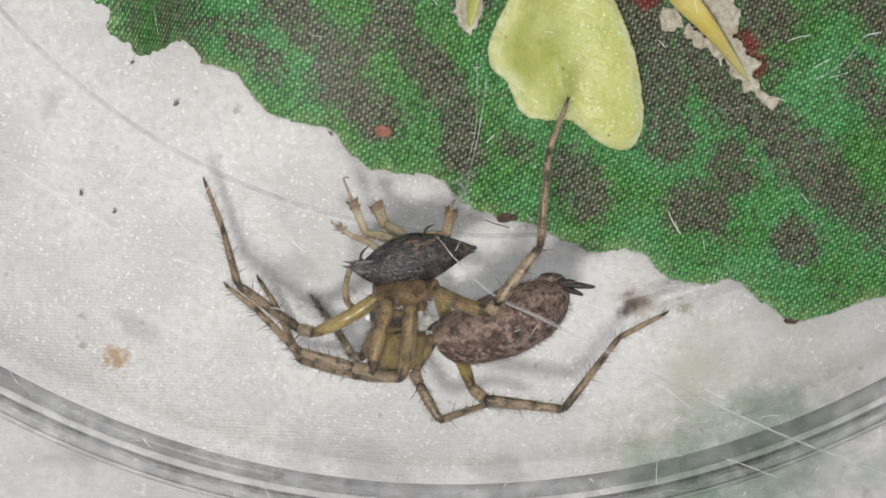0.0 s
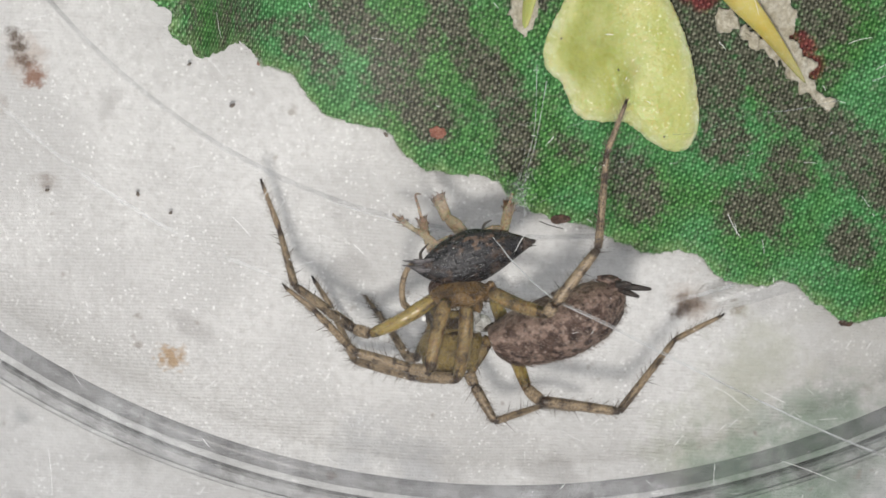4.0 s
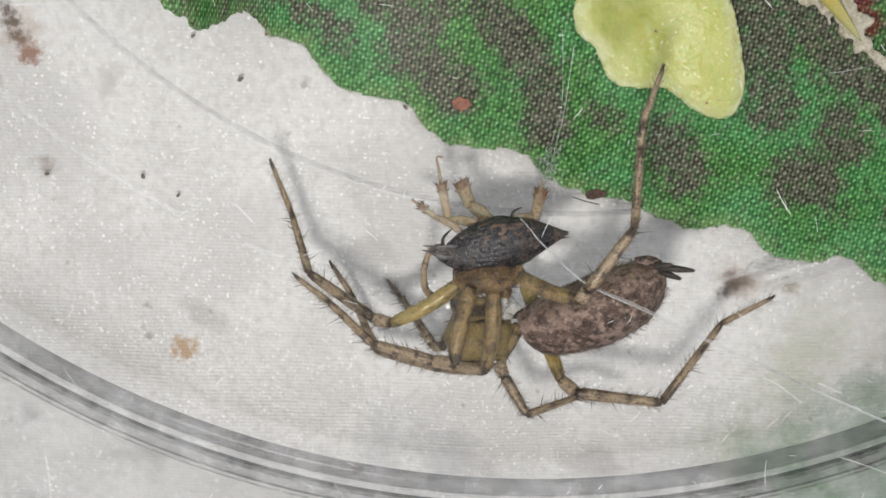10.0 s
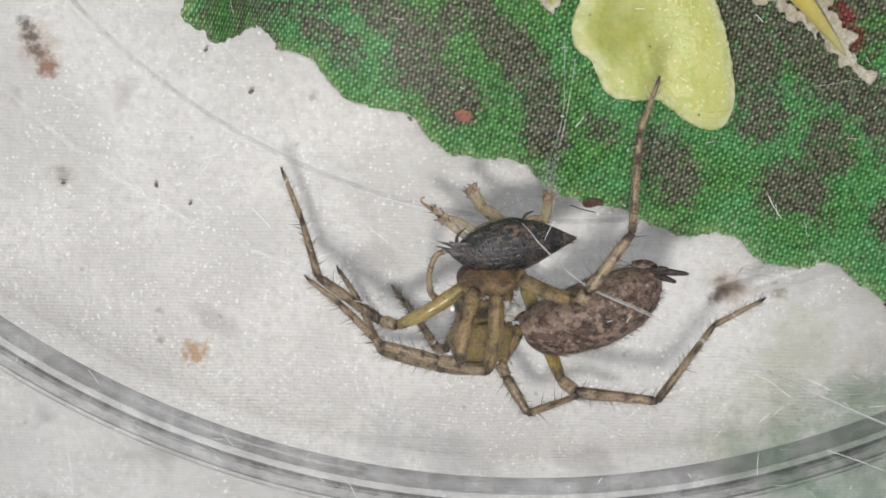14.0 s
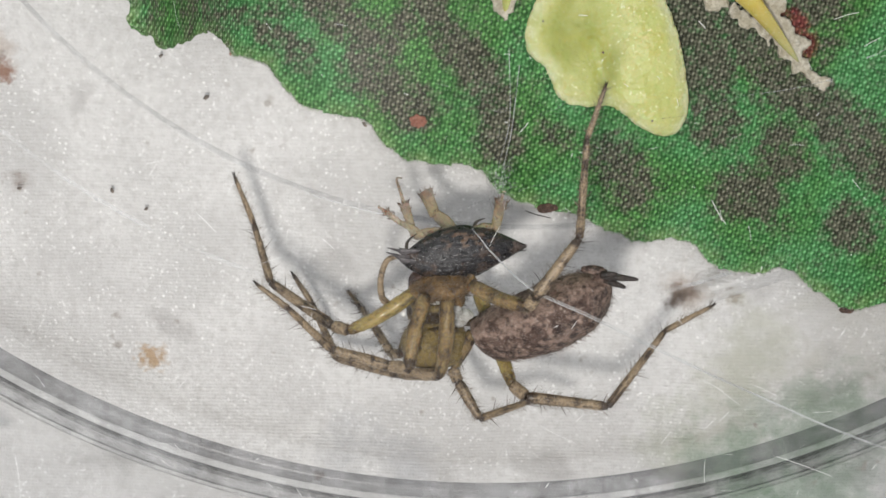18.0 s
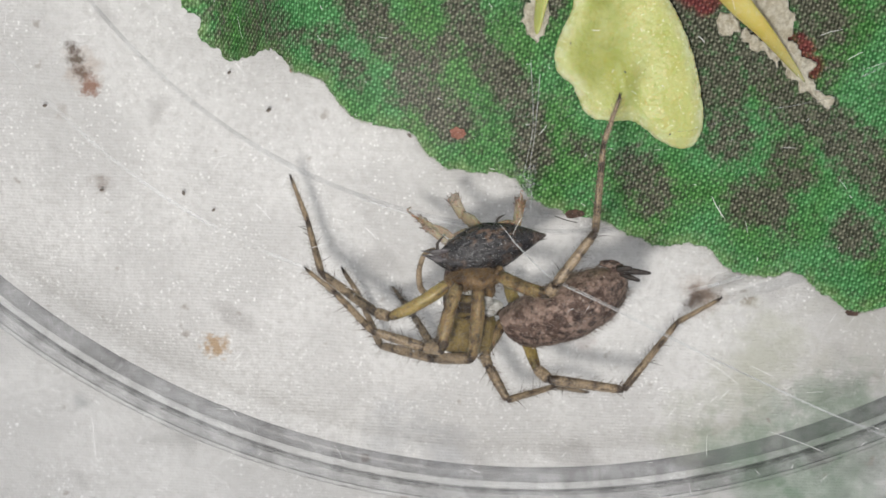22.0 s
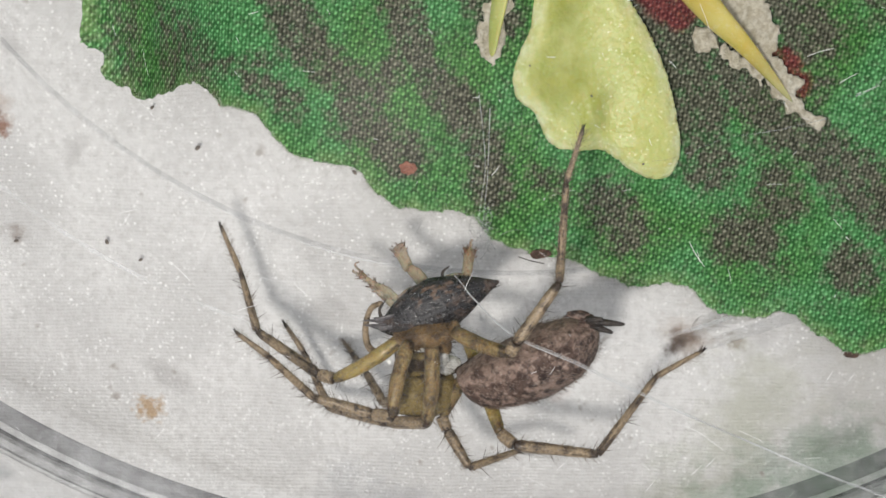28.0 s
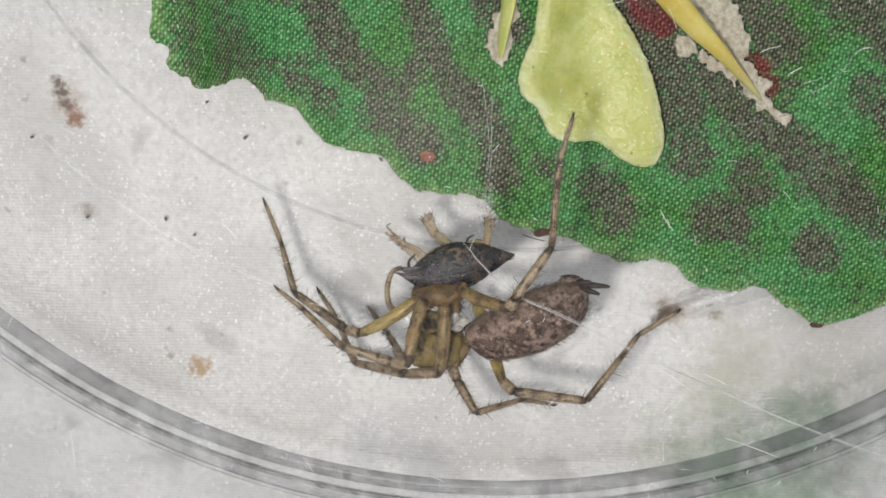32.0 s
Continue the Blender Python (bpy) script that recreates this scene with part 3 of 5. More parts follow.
for k in range(230):
    p = V((rng.uniform(-1.0, 3.3), rng.uniform(-0.75, 1.75), 1.113))
    a = rng.choice((rng.gauss(-0.35, 0.25), rng.gauss(0.1, 0.3), rng.gauss(1.5, 0.3), rng.gauss(-1.0, 0.2)))
    ln = rng.uniform(0.012, 0.045) * rng.choice((0.2, 0.3, 0.4, 0.6, 1.1))
    d = V((math.cos(a), math.sin(a), 0)) * ln
    bend = V((-d.y, d.x, 0)) * rng.uniform(-0.08, 0.08)
    w = rng.uniform(0.0005, 0.0012)
    tube(bm, smooth_line([p - d, p + bend, p + d], 3), [w * 0.3] + [w] * 5 + [w * 0.3], 4, flat=0.5)
for k in range(90):
    p = V((rng.uniform(-0.6, 3.0), rng.uniform(-0.7, 0.55), 1.113))
    a = rng.choice((rng.gauss(0.0, 0.05), rng.gauss(-0.6, 0.12), rng.gauss(0.9, 0.15)))
    d = V((math.cos(a), math.sin(a), 0)) * rng.uniform(0.006, 0.028)
    w = rng.uniform(0.0007, 0.0013)
    tube(bm, [p - d, p, p + d], [w * 0.3, w, w * 0.3], 4, flat=0.5)
for line in ([(2.266, 0.088), (2.37, 0.055), (2.475, 0.016)], [(2.18, 0.334), (2.22, 0.317), (2.265, 0.296)],
             [(2.008, 0.347), (2.05, 0.328), (2.087, 0.305)], [(0.374, 0.865), (0.405, 0.834), (0.435, 0.801)], [(0.768, 0.791), (0.79, 0.774), (0.809, 0.755)],
             [(0.58, 0.704), (0.61, 0.716), (0.644, 0.726)], [(2.427, 1.443), (2.452, 1.459), (2.479, 1.473)], [(-0.234, 0.033), (-0.226, -0.05), (-0.223, -0.132)]):
    line = smooth_line([(x, y, 1.113) for x, y in line], 4)
    tube(bm, line, [0.0004] + [0.0013] * (len(line) - 2) + [0.0004], 4, flat=0.5)
part("scuffing", bm, MAT["scratch"], lid, "fine bright scratches", kind="stuff")

# ---- the printed fabric leaf ----
LEAF_EDGE = [(-0.47, 1.95), (-0.52, 1.67), (-0.54, 1.565), (-0.52, 1.53), (-0.455, 1.503), (-0.46, 1.43), (-0.38, 1.392), (-0.31, 1.388), (-0.275, 1.344), (-0.165, 1.334),
             (-0.03, 1.340), (0.168, 1.357), (0.28, 1.29), (0.345, 1.243), (0.47, 1.212), (0.56, 1.10), (0.66, 1.035), (0.86, 1.00), (0.92, 0.92), (1.05, 0.845), (1.29, 0.825), (1.38, 0.74),
             (1.50, 0.685), (1.70, 0.65), (1.84, 0.58), (1.95, 0.55), (2.14, 0.555), (2.245, 0.46), (2.40, 0.43), (2.53, 0.455), (2.65, 0.37),
             (2.81, 0.295), (2.96, 0.33), (3.13, 0.40), (3.35, 0.42), (3.75, 0.75), (3.95, 1.3), (3.85, 2.0), (3.3, 2.7), (2.3, 3.1), (1.0, 2.9), (-0.2, 2.4)]


# One corner curls up to the lid: along the cloth, then where that lies across and up.
CURL_ALONG = [-0.731, -0.551, -0.448, -0.261, 0.168, 0.369, 0.62, 1.2]
CURL_ACROSS = [-0.10, 0.08, 0.17, 0.22, 0.31, 0.40, 0.62, 1.2]
CURL_UP = [1.03, 1.02, 0.97, 0.80, 0.38, 0.20, 0.08, 0.08]


def curl_share(y):
    return np.clip((y - 0.98) / 0.30, 0, 1)


def curl(table, u):
    return sum(np.interp(u + d, CURL_ALONG, table) * w for d, w in ((-0.06, 0.2), (-0.03, 0.2), (0, 0.2), (0.03, 0.2), (0.06, 0.2)))


def leaf_across(u, y):
    """Where a place on the flat cloth comes to lie once the corner is curled up."""
    return np.where(u < 0.8, u + (curl(CURL_ACROSS, u) - u) * curl_share(y), u)


def leaf_lift(u, y):
    rise = np.where(u < 0.8, (curl(CURL_UP, u) - 0.08) * curl_share(y), 0)
    return 0.078 + rise + 0.012 * np.sin(u * 2.3 + 1.0) * np.cos(y * 2.9) * np.clip((u + 0.3) / 0.8, 0, 1)


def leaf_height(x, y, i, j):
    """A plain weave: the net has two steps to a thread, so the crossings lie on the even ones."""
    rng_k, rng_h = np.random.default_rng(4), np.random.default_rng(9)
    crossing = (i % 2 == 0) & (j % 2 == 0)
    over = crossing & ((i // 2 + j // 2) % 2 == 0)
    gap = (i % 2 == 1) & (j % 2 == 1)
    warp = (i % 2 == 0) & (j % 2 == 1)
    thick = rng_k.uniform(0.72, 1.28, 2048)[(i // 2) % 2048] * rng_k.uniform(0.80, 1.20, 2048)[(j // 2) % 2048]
    # tone of each crossing; low values paint the gaps' shade
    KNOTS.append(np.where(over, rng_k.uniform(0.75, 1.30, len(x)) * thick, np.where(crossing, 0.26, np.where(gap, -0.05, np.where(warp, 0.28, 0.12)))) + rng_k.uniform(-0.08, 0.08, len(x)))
    x += rng_h.uniform(-0.0011, 0.0011, len(x))
    y += rng_h.uniform(-0.0011, 0.0011, len(x))
    return leaf_lift(x, y) + thick * np.where(over, 0.0066, np.where(crossing, 0.0015, np.where(gap, -0.0060, -0.0005))) + rng_h.uniform(-0.0008, 0.0008, len(x))


def near_line(x, y, a, b):
    a, b = np.array(a), np.array(b)
    d = b - a
    w = np.clip(((x - a[0]) * d[0] + (y - a[1]) * d[1]) / max(d @ d, 1e-9), 0, 1)
    return np.hypot(x - a[0] - w * d[0], y - a[1] - w * d[1])


# a soft fold of the white cover running under the leaf's edge
FOLD = [(2.14, 0.24), (2.20, 0.40), (2.34, 0.50), (2.62, 0.58), (2.74, 0.50), (2.60, 0.38), (2.40, 0.29), (2.24, 0.22)]
made = sheet([(p.x, p.y) for p in smooth_line([(x, y, 0) for x, y in FOLD], 8, True)], 0.012,
             lambda x, y, i, j: -0.006 + 0.060 * np.clip(1 - near_line(x, y, (2.25, 0.345), (2.60, 0.47)) / 0.085, 0, 1) ** 1.2)
fold = sheet_object("fold", made, MAT["paper"], (0, 0, 0), 0.004, {})
fold.parent = bpy.data.objects["tabletop"]

# Brown print: bands and blots as from, to, half width, strength.
BROWN = (((0.36, 1.40), (0.52, 1.40), 0.038, 0.6), ((-0.36, 1.75), (-0.33, 1.45), 0.08, 0.5), ((-0.05, 1.75), (-0.02, 1.42), 0.07, 0.55), ((0.12, 1.50), (0.25, 1.36), 0.07, 0.6),
         ((0.3, 2.2), (0.4, 1.75), 0.08, 0.8), ((0.55, 1.76), (0.65, 1.49), 0.066, 0.95), ((0.65, 1.49), (0.84, 1.31), 0.060, 0.9), ((0.46, 1.34), (0.61, 1.24), 0.050, 0.75),
         ((0.84, 1.31), (0.86, 1.20), 0.045, 0.75), ((0.86, 1.20), (1.05, 1.05), 0.078, 0.95), ((1.00, 1.70), (1.08, 1.46), 0.062, 0.95), ((1.08, 1.46), (1.21, 1.30), 0.056, 0.95),
         ((1.21, 1.30), (1.34, 1.15), 0.060, 1.0), ((1.34, 1.15), (1.39, 0.93), 0.068, 1.0), ((1.05, 1.44), (0.92, 1.24), 0.038, 0.8), ((1.28, 1.76), (1.40, 1.56), 0.075, 0.95),
         ((1.55, 0.98), (1.62, 0.96), 0.048, 0.6), ((1.81, 0.88), (1.91, 0.77), 0.072, 0.85), ((1.86, 1.80), (2.06, 1.46), 0.105, 1.0), ((2.06, 1.46), (2.14, 1.24), 0.098, 1.0),
         ((2.14, 1.24), (2.21, 1.02), 0.078, 0.9), ((2.02, 1.04), (2.20, 0.98), 0.045, 0.6), ((2.28, 1.42), (2.46, 1.20), 0.080, 1.0), ((2.46, 1.20), (2.60, 1.10), 0.085, 1.0),
         ((2.60, 1.10), (2.90, 0.86), 0.085, 1.0), ((2.46, 0.95), (2.51, 0.88), 0.068, 0.9), ((2.31, 0.75), (2.40, 0.74), 0.078, 1.0), ((2.42, 0.67), (2.50, 0.62), 0.04, 0.5),
         ((2.37, 1.80), (2.56, 1.49), 0.085, 0.95), ((2.56, 1.49), (2.62, 1.30), 0.050, 0.6), ((2.76, 0.64), (2.78, 0.62), 0.073, 1.0), ((2.90, 0.85), (3.14, 0.69), 0.075, 0.85),
         ((2.74, 1.80), (3.04, 1.54), 0.080, 0.9), ((2.96, 1.32), (3.11, 1.15), 0.062, 0.7), ((3.0, 2.2), (3.5, 1.2), 0.1, 0.8))
RED = (((2.44, 1.42), (2.52, 1.32), 0.045, 1.0), ((2.40, 1.50), (2.46, 1.40), 0.03, 0.8), ((1.97, 1.68), (2.08, 1.60), 0.05, 1.0))


def prints(x, y, rows):
    out = np.zeros(len(x))
    wob = np.array([noise.noise((a * 6, b * 6, 0.3)) for a, b in zip(x, y)]) * 0.028
    for a, b, half, most in rows:
        out = np.maximum(out, most * np.clip(1.6 - (near_line(x, y, a, b) + wob) / (half * 1.15), 0, 1))
    return out


outline = [(p.x + 0.014 * noise.noise(p * 17), p.y + 0.014 * noise.noise(p * 19 + V((3, 0, 0))) + 0.003 * noise.noise(p * 60)) for p in smooth_line([(x, y, 0) for x, y in LEAF_EDGE], 12, True)]
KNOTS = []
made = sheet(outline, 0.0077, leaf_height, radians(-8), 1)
tree = kdtree.KDTree(len(outline))
for k, (x, y) in enumerate(outline):
    tree.insert((x, y, 0), k)
tree.balance()
off = np.array([tree.find((x, y, 0))[2] for x, y in made[0][:, :2].tolist()])
rim = np.clip(1.15 - off / 0.055, 0, 1) * (made[0][:, 1] < 1.75)
calm = np.clip(off / 0.020, 0, 1)
made[0][:, 2] = made[0][:, 2] * calm + leaf_lift(made[0][:, 0], made[0][:, 1]) * (1 - calm)
flat = made[0].copy()
verts = flat
made[0][:, 0] = leaf_across(flat[:, 0], flat[:, 1])
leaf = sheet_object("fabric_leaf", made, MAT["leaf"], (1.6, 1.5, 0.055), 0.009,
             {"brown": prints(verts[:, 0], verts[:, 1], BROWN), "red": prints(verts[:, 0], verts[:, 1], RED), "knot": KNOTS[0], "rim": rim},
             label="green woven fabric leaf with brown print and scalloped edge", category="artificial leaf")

fray = bmesh.new()
fray_rng = random.Random(14)
edge = [V((x, y, 0)) for x, y in outline]
for k in range(len(edge)):
    a, b = edge[k], edge[(k + 1) % len(edge)]
    if b.y > 1.75 or b.x > 3.4:
        continue
    curled = a.x < 0.3
    for q in range(2 if curled else 9):
        p = a.lerp(b, fray_rng.random())
        p.z = float(leaf_lift(np.array([p.x]), np.array([p.y]))[0]) - fray_rng.uniform(0, 0.012)
        p.x = float(leaf_across(np.array([p.x]), np.array([p.y]))[0])
        way = V((b.y - a.y, a.x - b.x, 0)).normalized() * fray_rng.uniform(0.3, 1) + (b - a).normalized() * fray_rng.uniform(-1, 1)
        spike(fray, p - way * 0.008, way + V((0, 0, fray_rng.uniform(-0.3, 0.3))), fray_rng.uniform(0.010, 0.024) * (0.4 if curled else 1), 0.0017 * (0.5 if curled else 1))
part("frayed_threads", fray, MAT["thread"], leaf, "pale green frayed threads", kind="stuff")

# ---- the yellow-green petal on the leaf ----
PETAL = [(1.62, 2.0), (1.535, 1.68), (1.52, 1.54), (1.465, 1.40), (1.465, 1.29), (1.535, 1.225), (1.59, 1.12), (1.67, 1.08), (1.80, 1.08), (1.895, 1.015),
         (2.02, 0.972), (2.085, 1.045), (2.075, 1.20), (2.00, 1.44), (1.91, 1.60), (1.82, 1.75), (1.78, 2.0)]


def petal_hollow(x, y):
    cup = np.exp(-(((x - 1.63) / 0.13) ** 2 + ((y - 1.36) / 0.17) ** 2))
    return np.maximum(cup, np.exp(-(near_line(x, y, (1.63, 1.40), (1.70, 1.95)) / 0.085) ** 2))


def petal_height(x, y, i, j):
    crease = np.exp(-((near_line(x, y, (1.80, 1.09), (1.72, 1.32)) / 0.035) ** 2))
    lobe = np.exp(-(((x - 1.93) / 0.14) ** 2 + ((y - 1.22) / 0.25) ** 2))
    bumps = np.array([noise.noise((a * 9, b * 9, 0)) * 0.006 + noise.noise((a * 32, b * 32, 4)) * 0.0022 for a, b in zip(x, y)])
    return 0.150 - 0.030 * petal_hollow(x, y) + 0.030 * lobe - 0.018 * crease + bumps


outline = [(p.x + 0.007 * noise.noise(p * 24), p.y + 0.007 * noise.noise(p * 26 + V((4, 1, 0)))) for p in smooth_line([(x, y, 0) for x, y in PETAL], 10, True)]
made = sheet(outline, 0.010, petal_height)
verts = made[0]
tree = kdtree.KDTree(len(outline))
for k, (x, y) in enumerate(outline):
    tree.insert((x, y, 0), k)
tree.balance()
rim = np.array([max(0.0, 1 - tree.find((x, y, 0))[2] / 0.06) for x, y in verts[:, :2].tolist()])
verts[:, 2] -= 0.030 * rim ** 2
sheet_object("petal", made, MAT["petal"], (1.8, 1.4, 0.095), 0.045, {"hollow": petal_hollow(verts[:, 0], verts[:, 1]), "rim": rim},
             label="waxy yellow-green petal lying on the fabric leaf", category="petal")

# ---- the stalk and the dry crust beside it ----
stalk = thing("stalk", (2.44, 1.34, 0.10), "tapered yellow stalk with a dry beige crust on the leaf", "stalk")
bm = bmesh.new()
line = smooth_line([(2.500, 1.270, 0.112), (2.32, 1.465, 0.145), (2.13, 1.655, 0.165), (1.75, 2.1, 0.20)], 8)
tube(bm, line, [0.003 + 0.082 * (k / (len(line) - 1)) ** 0.85 for k in range(len(line))], 20, "band", [max(0.0, 1 - k / 9) for k in range(len(line))], 0.6)
part("spike", bm, MAT["stalk"], stalk)


def crust_piece(outline, lift, seed):
    pts = smooth_line([(x, y, 0) for x, y in outline], 16, True)
    c = sum(pts, V()) / len(pts)
    rag = [(p.x + 0.018 * noise.noise(p * 14 + V((seed, 0, 0))) + 0.026 * noise.noise(p * 44), p.y + 0.018 * noise.noise(p * 14 + V((0, seed, 5))) + 0.026 * noise.noise(p * 47)) for p in pts]
    return sheet(rag, 0.009, lambda x, y, i, j: lift + 0.022 * np.array([noise.noise((a * 26, b * 26, seed)) + 0.6 * noise.noise((a * 60, b * 60, seed)) for a, b in zip(x, y)]))


def crust_part(name, outline, lift, seed):
    ob = sheet_object(name, crust_piece(outline, lift, seed), MAT["crust"], (2.44, 1.34, 0.10), 0.015, {})
    ob.parent = stalk
    ob.location = (0, 0, 0)


crust_part("crust", [(2.20, 1.80), (2.37, 1.66), (2.41, 1.58), (2.44, 1.51), (2.43, 1.44), (2.47, 1.41), (2.53, 1.345), (2.515, 1.285), (2.60, 1.205), (2.575, 1.182), (2.50, 1.24), (2.42, 1.32), (2.36, 1.39), (2.28, 1.50), (2.15, 1.66)], 0.108, 1.0)
crust_part("crust", [(2.40, 1.335), (2.36, 1.362), (2.295, 1.385), (2.255, 1.41), (2.225, 1.455), (2.26, 1.47), (2.33, 1.42)], 0.106, 2.0)
crust_part("crust", [(2.205, 1.481), (2.148, 1.462), (2.128, 1.514), (2.15, 1.545), (2.20, 1.53)], 0.104, 3.0)

scrap = thing("dry_scrap", (1.38, 1.5, 0.10), "narrow pale green scrap with a dry white tip on the leaf", "scrap")
bm = bmesh.new()
line = smooth_line([(1.378, 1.43, 0.122), (1.388, 1.53, 0.13), (1.41, 1.68, 0.14), (1.44, 1.9, 0.15)], 6)
tube(bm, line, [0.004 + 0.050 * (k / (len(line) - 1)) ** 0.6 for k in range(len(line))], 14, "hollow", [0.4] * len(line), 0.35)
part("blade", bm, MAT["petal"], scrap)
ob = sheet_object("tip", crust_piece([(1.325, 1.56), (1.338, 1.47), (1.378, 1.395), (1.412, 1.45), (1.43, 1.56), (1.46, 1.68), (1.43, 1.70), (1.36, 1.62)], 0.112, 4.0), MAT["crust"], (1.38, 1.5, 0.10), 0.02, {}, label="dry white tip")
ob.parent, ob.location = scrap, (0, 0, 0)

# ---- the spider ----
spider = thing("spider", (1.2, 0.3, 0.06), "brown spider with banded bristly legs lying on its side", "spider")
rng = random.Random(11)


def segment(name, a, b, r0, r1, material, bulge=0.15, dark_ends=0.8, rings=0, bow=(0, 0, 0), spines=0, hairs=30, label=""):
    """One leg joint with its bands, bristles and hairs."""
    a, b = V(a), V(b)
    n, sides = 34, 24
    seed = rng.uniform(0, 99)
    pts, radii, band = [], [], []
    for k in range(n + 1):
        u = k / n
        pts.append(a.lerp(b, u) + V(bow) * math.sin(math.pi * u))
        cap = min(1.0, 0.80 + 2.2 * min(u, 1 - u))
        wob = 1 + 0.07 * noise.noise(V((u * 5, seed, 0))) + 0.04 * noise.noise(V((u * 17, seed, 3)))
        radii.append((r0 + (r1 - r0) * u) * (1 + bulge * math.sin(math.pi * u)) * cap * wob)
        v = dark_ends * (max(0, 1 - u / 0.13) + max(0, 1 - (1 - u) / 0.17))
        if rings:
            v += 0.5 * max(0, math.cos(2 * math.pi * rings * u + 0.6 + seed)) ** 3
        band.append(min(v, 1.0))
    bm = bmesh.new()
    tube(bm, pts, radii, sides, "band", band)
    lay = bm.verts.layers.float.get("band")
    for i, v in enumerate(bm.verts):
        k, u = i % sides, (i // sides) / n
        q = 2 * math.pi * k / sides
        stripe = noise.noise(V((math.cos(q) * 4.5 + seed, math.sin(q) * 4.5, u * 2.2)))
        patch = noise.noise(V((math.cos(q) * 1.6 + seed, math.sin(q) * 1.6, u * 5.0 + seed)))
        fine = noise.noise(V((k * 1.7, u * 26, seed)))
        v[lay] += 0.10 + 0.75 * max(0.0, stripe) + 0.60 * patch + 0.45 * fine
    ob = part(name, bm, material, spider, label)
    axis = (b - a).normalized()
    s = axis.orthogonal().normalized()
    bm = bmesh.new()

    def bristle(u, length, radius, lean):
        q = rng.uniform(0, 2 * math.pi)
        out = Matrix.Rotation(q, 3, axis) @ s
        spike(bm, a.lerp(b, u) + V(bow) * math.sin(math.pi * u) + out * (r0 + (r1 - r0) * u) * 0.9, out + axis * lean, length, radius)

    for k in range(spines):
        bristle((k + rng.uniform(0.2, 0.8)) / spines, rng.uniform(0.030, 0.064), 0.0020, rng.uniform(0.2, 0.8))
    if spines:
        part("bristles", bm, MAT["bristle"], ob, kind="stuff").location = (0, 0, 0)
        bm = bmesh.new()
    for k in range(hairs * 5):
        bristle(rng.random(), rng.uniform(0.014, 0.046), 0.0007, rng.uniform(0.5, 1.4))
    if hairs:
        part("hairs", bm, MAT["leg_hair"], ob, "fine pale hairs", kind="stuff").location = (0, 0, 0)
    return ob


def leg(coxa, femur_end, patella_end, tibia_end, meta_end, tip, r=0.034, femur_bow=(0, 0, 0), yellow=False):
    """From the body outwards; the last joints taper."""
    m = MAT["leg"]
    segment("femur", coxa, femur_end, r * 0.98, r * 0.84, MAT["femur"] if yellow else MAT["thigh"], 0.18, 0.7, 2 if not yellow else 0, femur_bow, 4, 40)
    segment("patella", femur_end, patella_end, r * 0.85, r * 0.82, m, 0.1, 0.9, 0, (0, 0, 0), 1, 12)
    segment("tibia", patella_end, tibia_end, r * 0.82, r * 0.62, m, 0.08, 0.95, 3, (0, 0, 0), 8, 44)
    segment("metatarsus", tibia_end, meta_end, r * 0.62, r * 0.44, MAT["leg"], 0.0, 0.9, 2, (0, 0, 0), 8, 40)
    segment("tarsus", meta_end, tip, r * 0.46, r * 0.27, MAT["leg"], 0.0, 0.9, 0, (0, 0, 0), 0, 30)
    d = (V(tip) - V(meta_end)).normalized()
    bm = bmesh.new()
    for q in (-1, 1):
        spike(bm, tip, d + V((0.3 * q, 0.2, -0.3)), 0.022, 0.005)
    part("claws", bm, MAT["dark_hair"], spider)


leg((1.085, 0.490, 0.62), (0.835, 0.330, 0.635), (0.775, 0.338, 0.61), (0.545, 0.472, 0.53), (0.476, 0.669, 0.45), (0.409, 0.845, 0.46), 0.0245, (0, -0.012, 0.01), True)
leg((1.104, 0.500, 0.74), (1.055, 0.262, 0.83), (0.985, 0.255, 0.79), (0.780, 0.315, 0.80), (0.640, 0.485, 0.88), (0.534, 0.567, 0.88), 0.0245, (-0.01, 0, 0.02))
leg((1.180, 0.485, 0.66), (1.165, 0.180, 0.66), (1.020, 0.130, 0.52), (0.777, 0.125, 0.35), (0.672, 0.314, 0.25), (0.600, 0.420, 0.24), 0.026, (0.01, 0, 0.03))
leg((1.10, 0.36, 0.42), (1.02, 0.16, 0.38), (0.985, 0.135, 0.32), (0.905, 0.220, 0.20), (0.85, 0.265, 0.12), (0.806, 0.305, 0.07), 0.021)
leg((1.262, 0.550, 0.77), (1.450, 0.520, 0.915), (1.472, 0.560, 0.93), (1.608, 0.765, 0.925), (1.630, 1.078, 0.80), (1.679, 1.257, 0.82), 0.0245, (0, -0.01, 0.0))
leg((1.30, 0.43, 0.40), (1.425, 0.155, 0.68), (1.475, 0.125, 0.72), (1.768, 0.096, 0.72), (1.976, 0.347, 0.60), (2.124, 0.466, 0.67), 0.0255, (0, 0, 0), True)
leg((1.285, 0.300, 0.52), (1.212, 0.172, 0.56), (1.235, 0.125, 0.58), (1.316, 0.003, 0.63), (1.510, 0.035, 0.52), (1.645, -0.015, 0.43), 0.0245)

# carapace, seen from the side under the thighs
bm = bmesh.new()
lay = bm.verts.layers.float.new("band")
blob(bm, (1.150, 0.245, 0.50), (0.125, 0.105, 0.115), 40, 30, 0.16, 2.0, Matrix.Rotation(radians(14), 3, "Z"))
for v in bm.verts:
    q = v.co - V((1.150, 0.245, 0.50))
    v[lay] = (0.75 if q.y < -0.07 or q.y > 0.075 else 0.15) + 0.6 * noise.noise(v.co * 22) + 0.4 * noise.noise(v.co * 60)
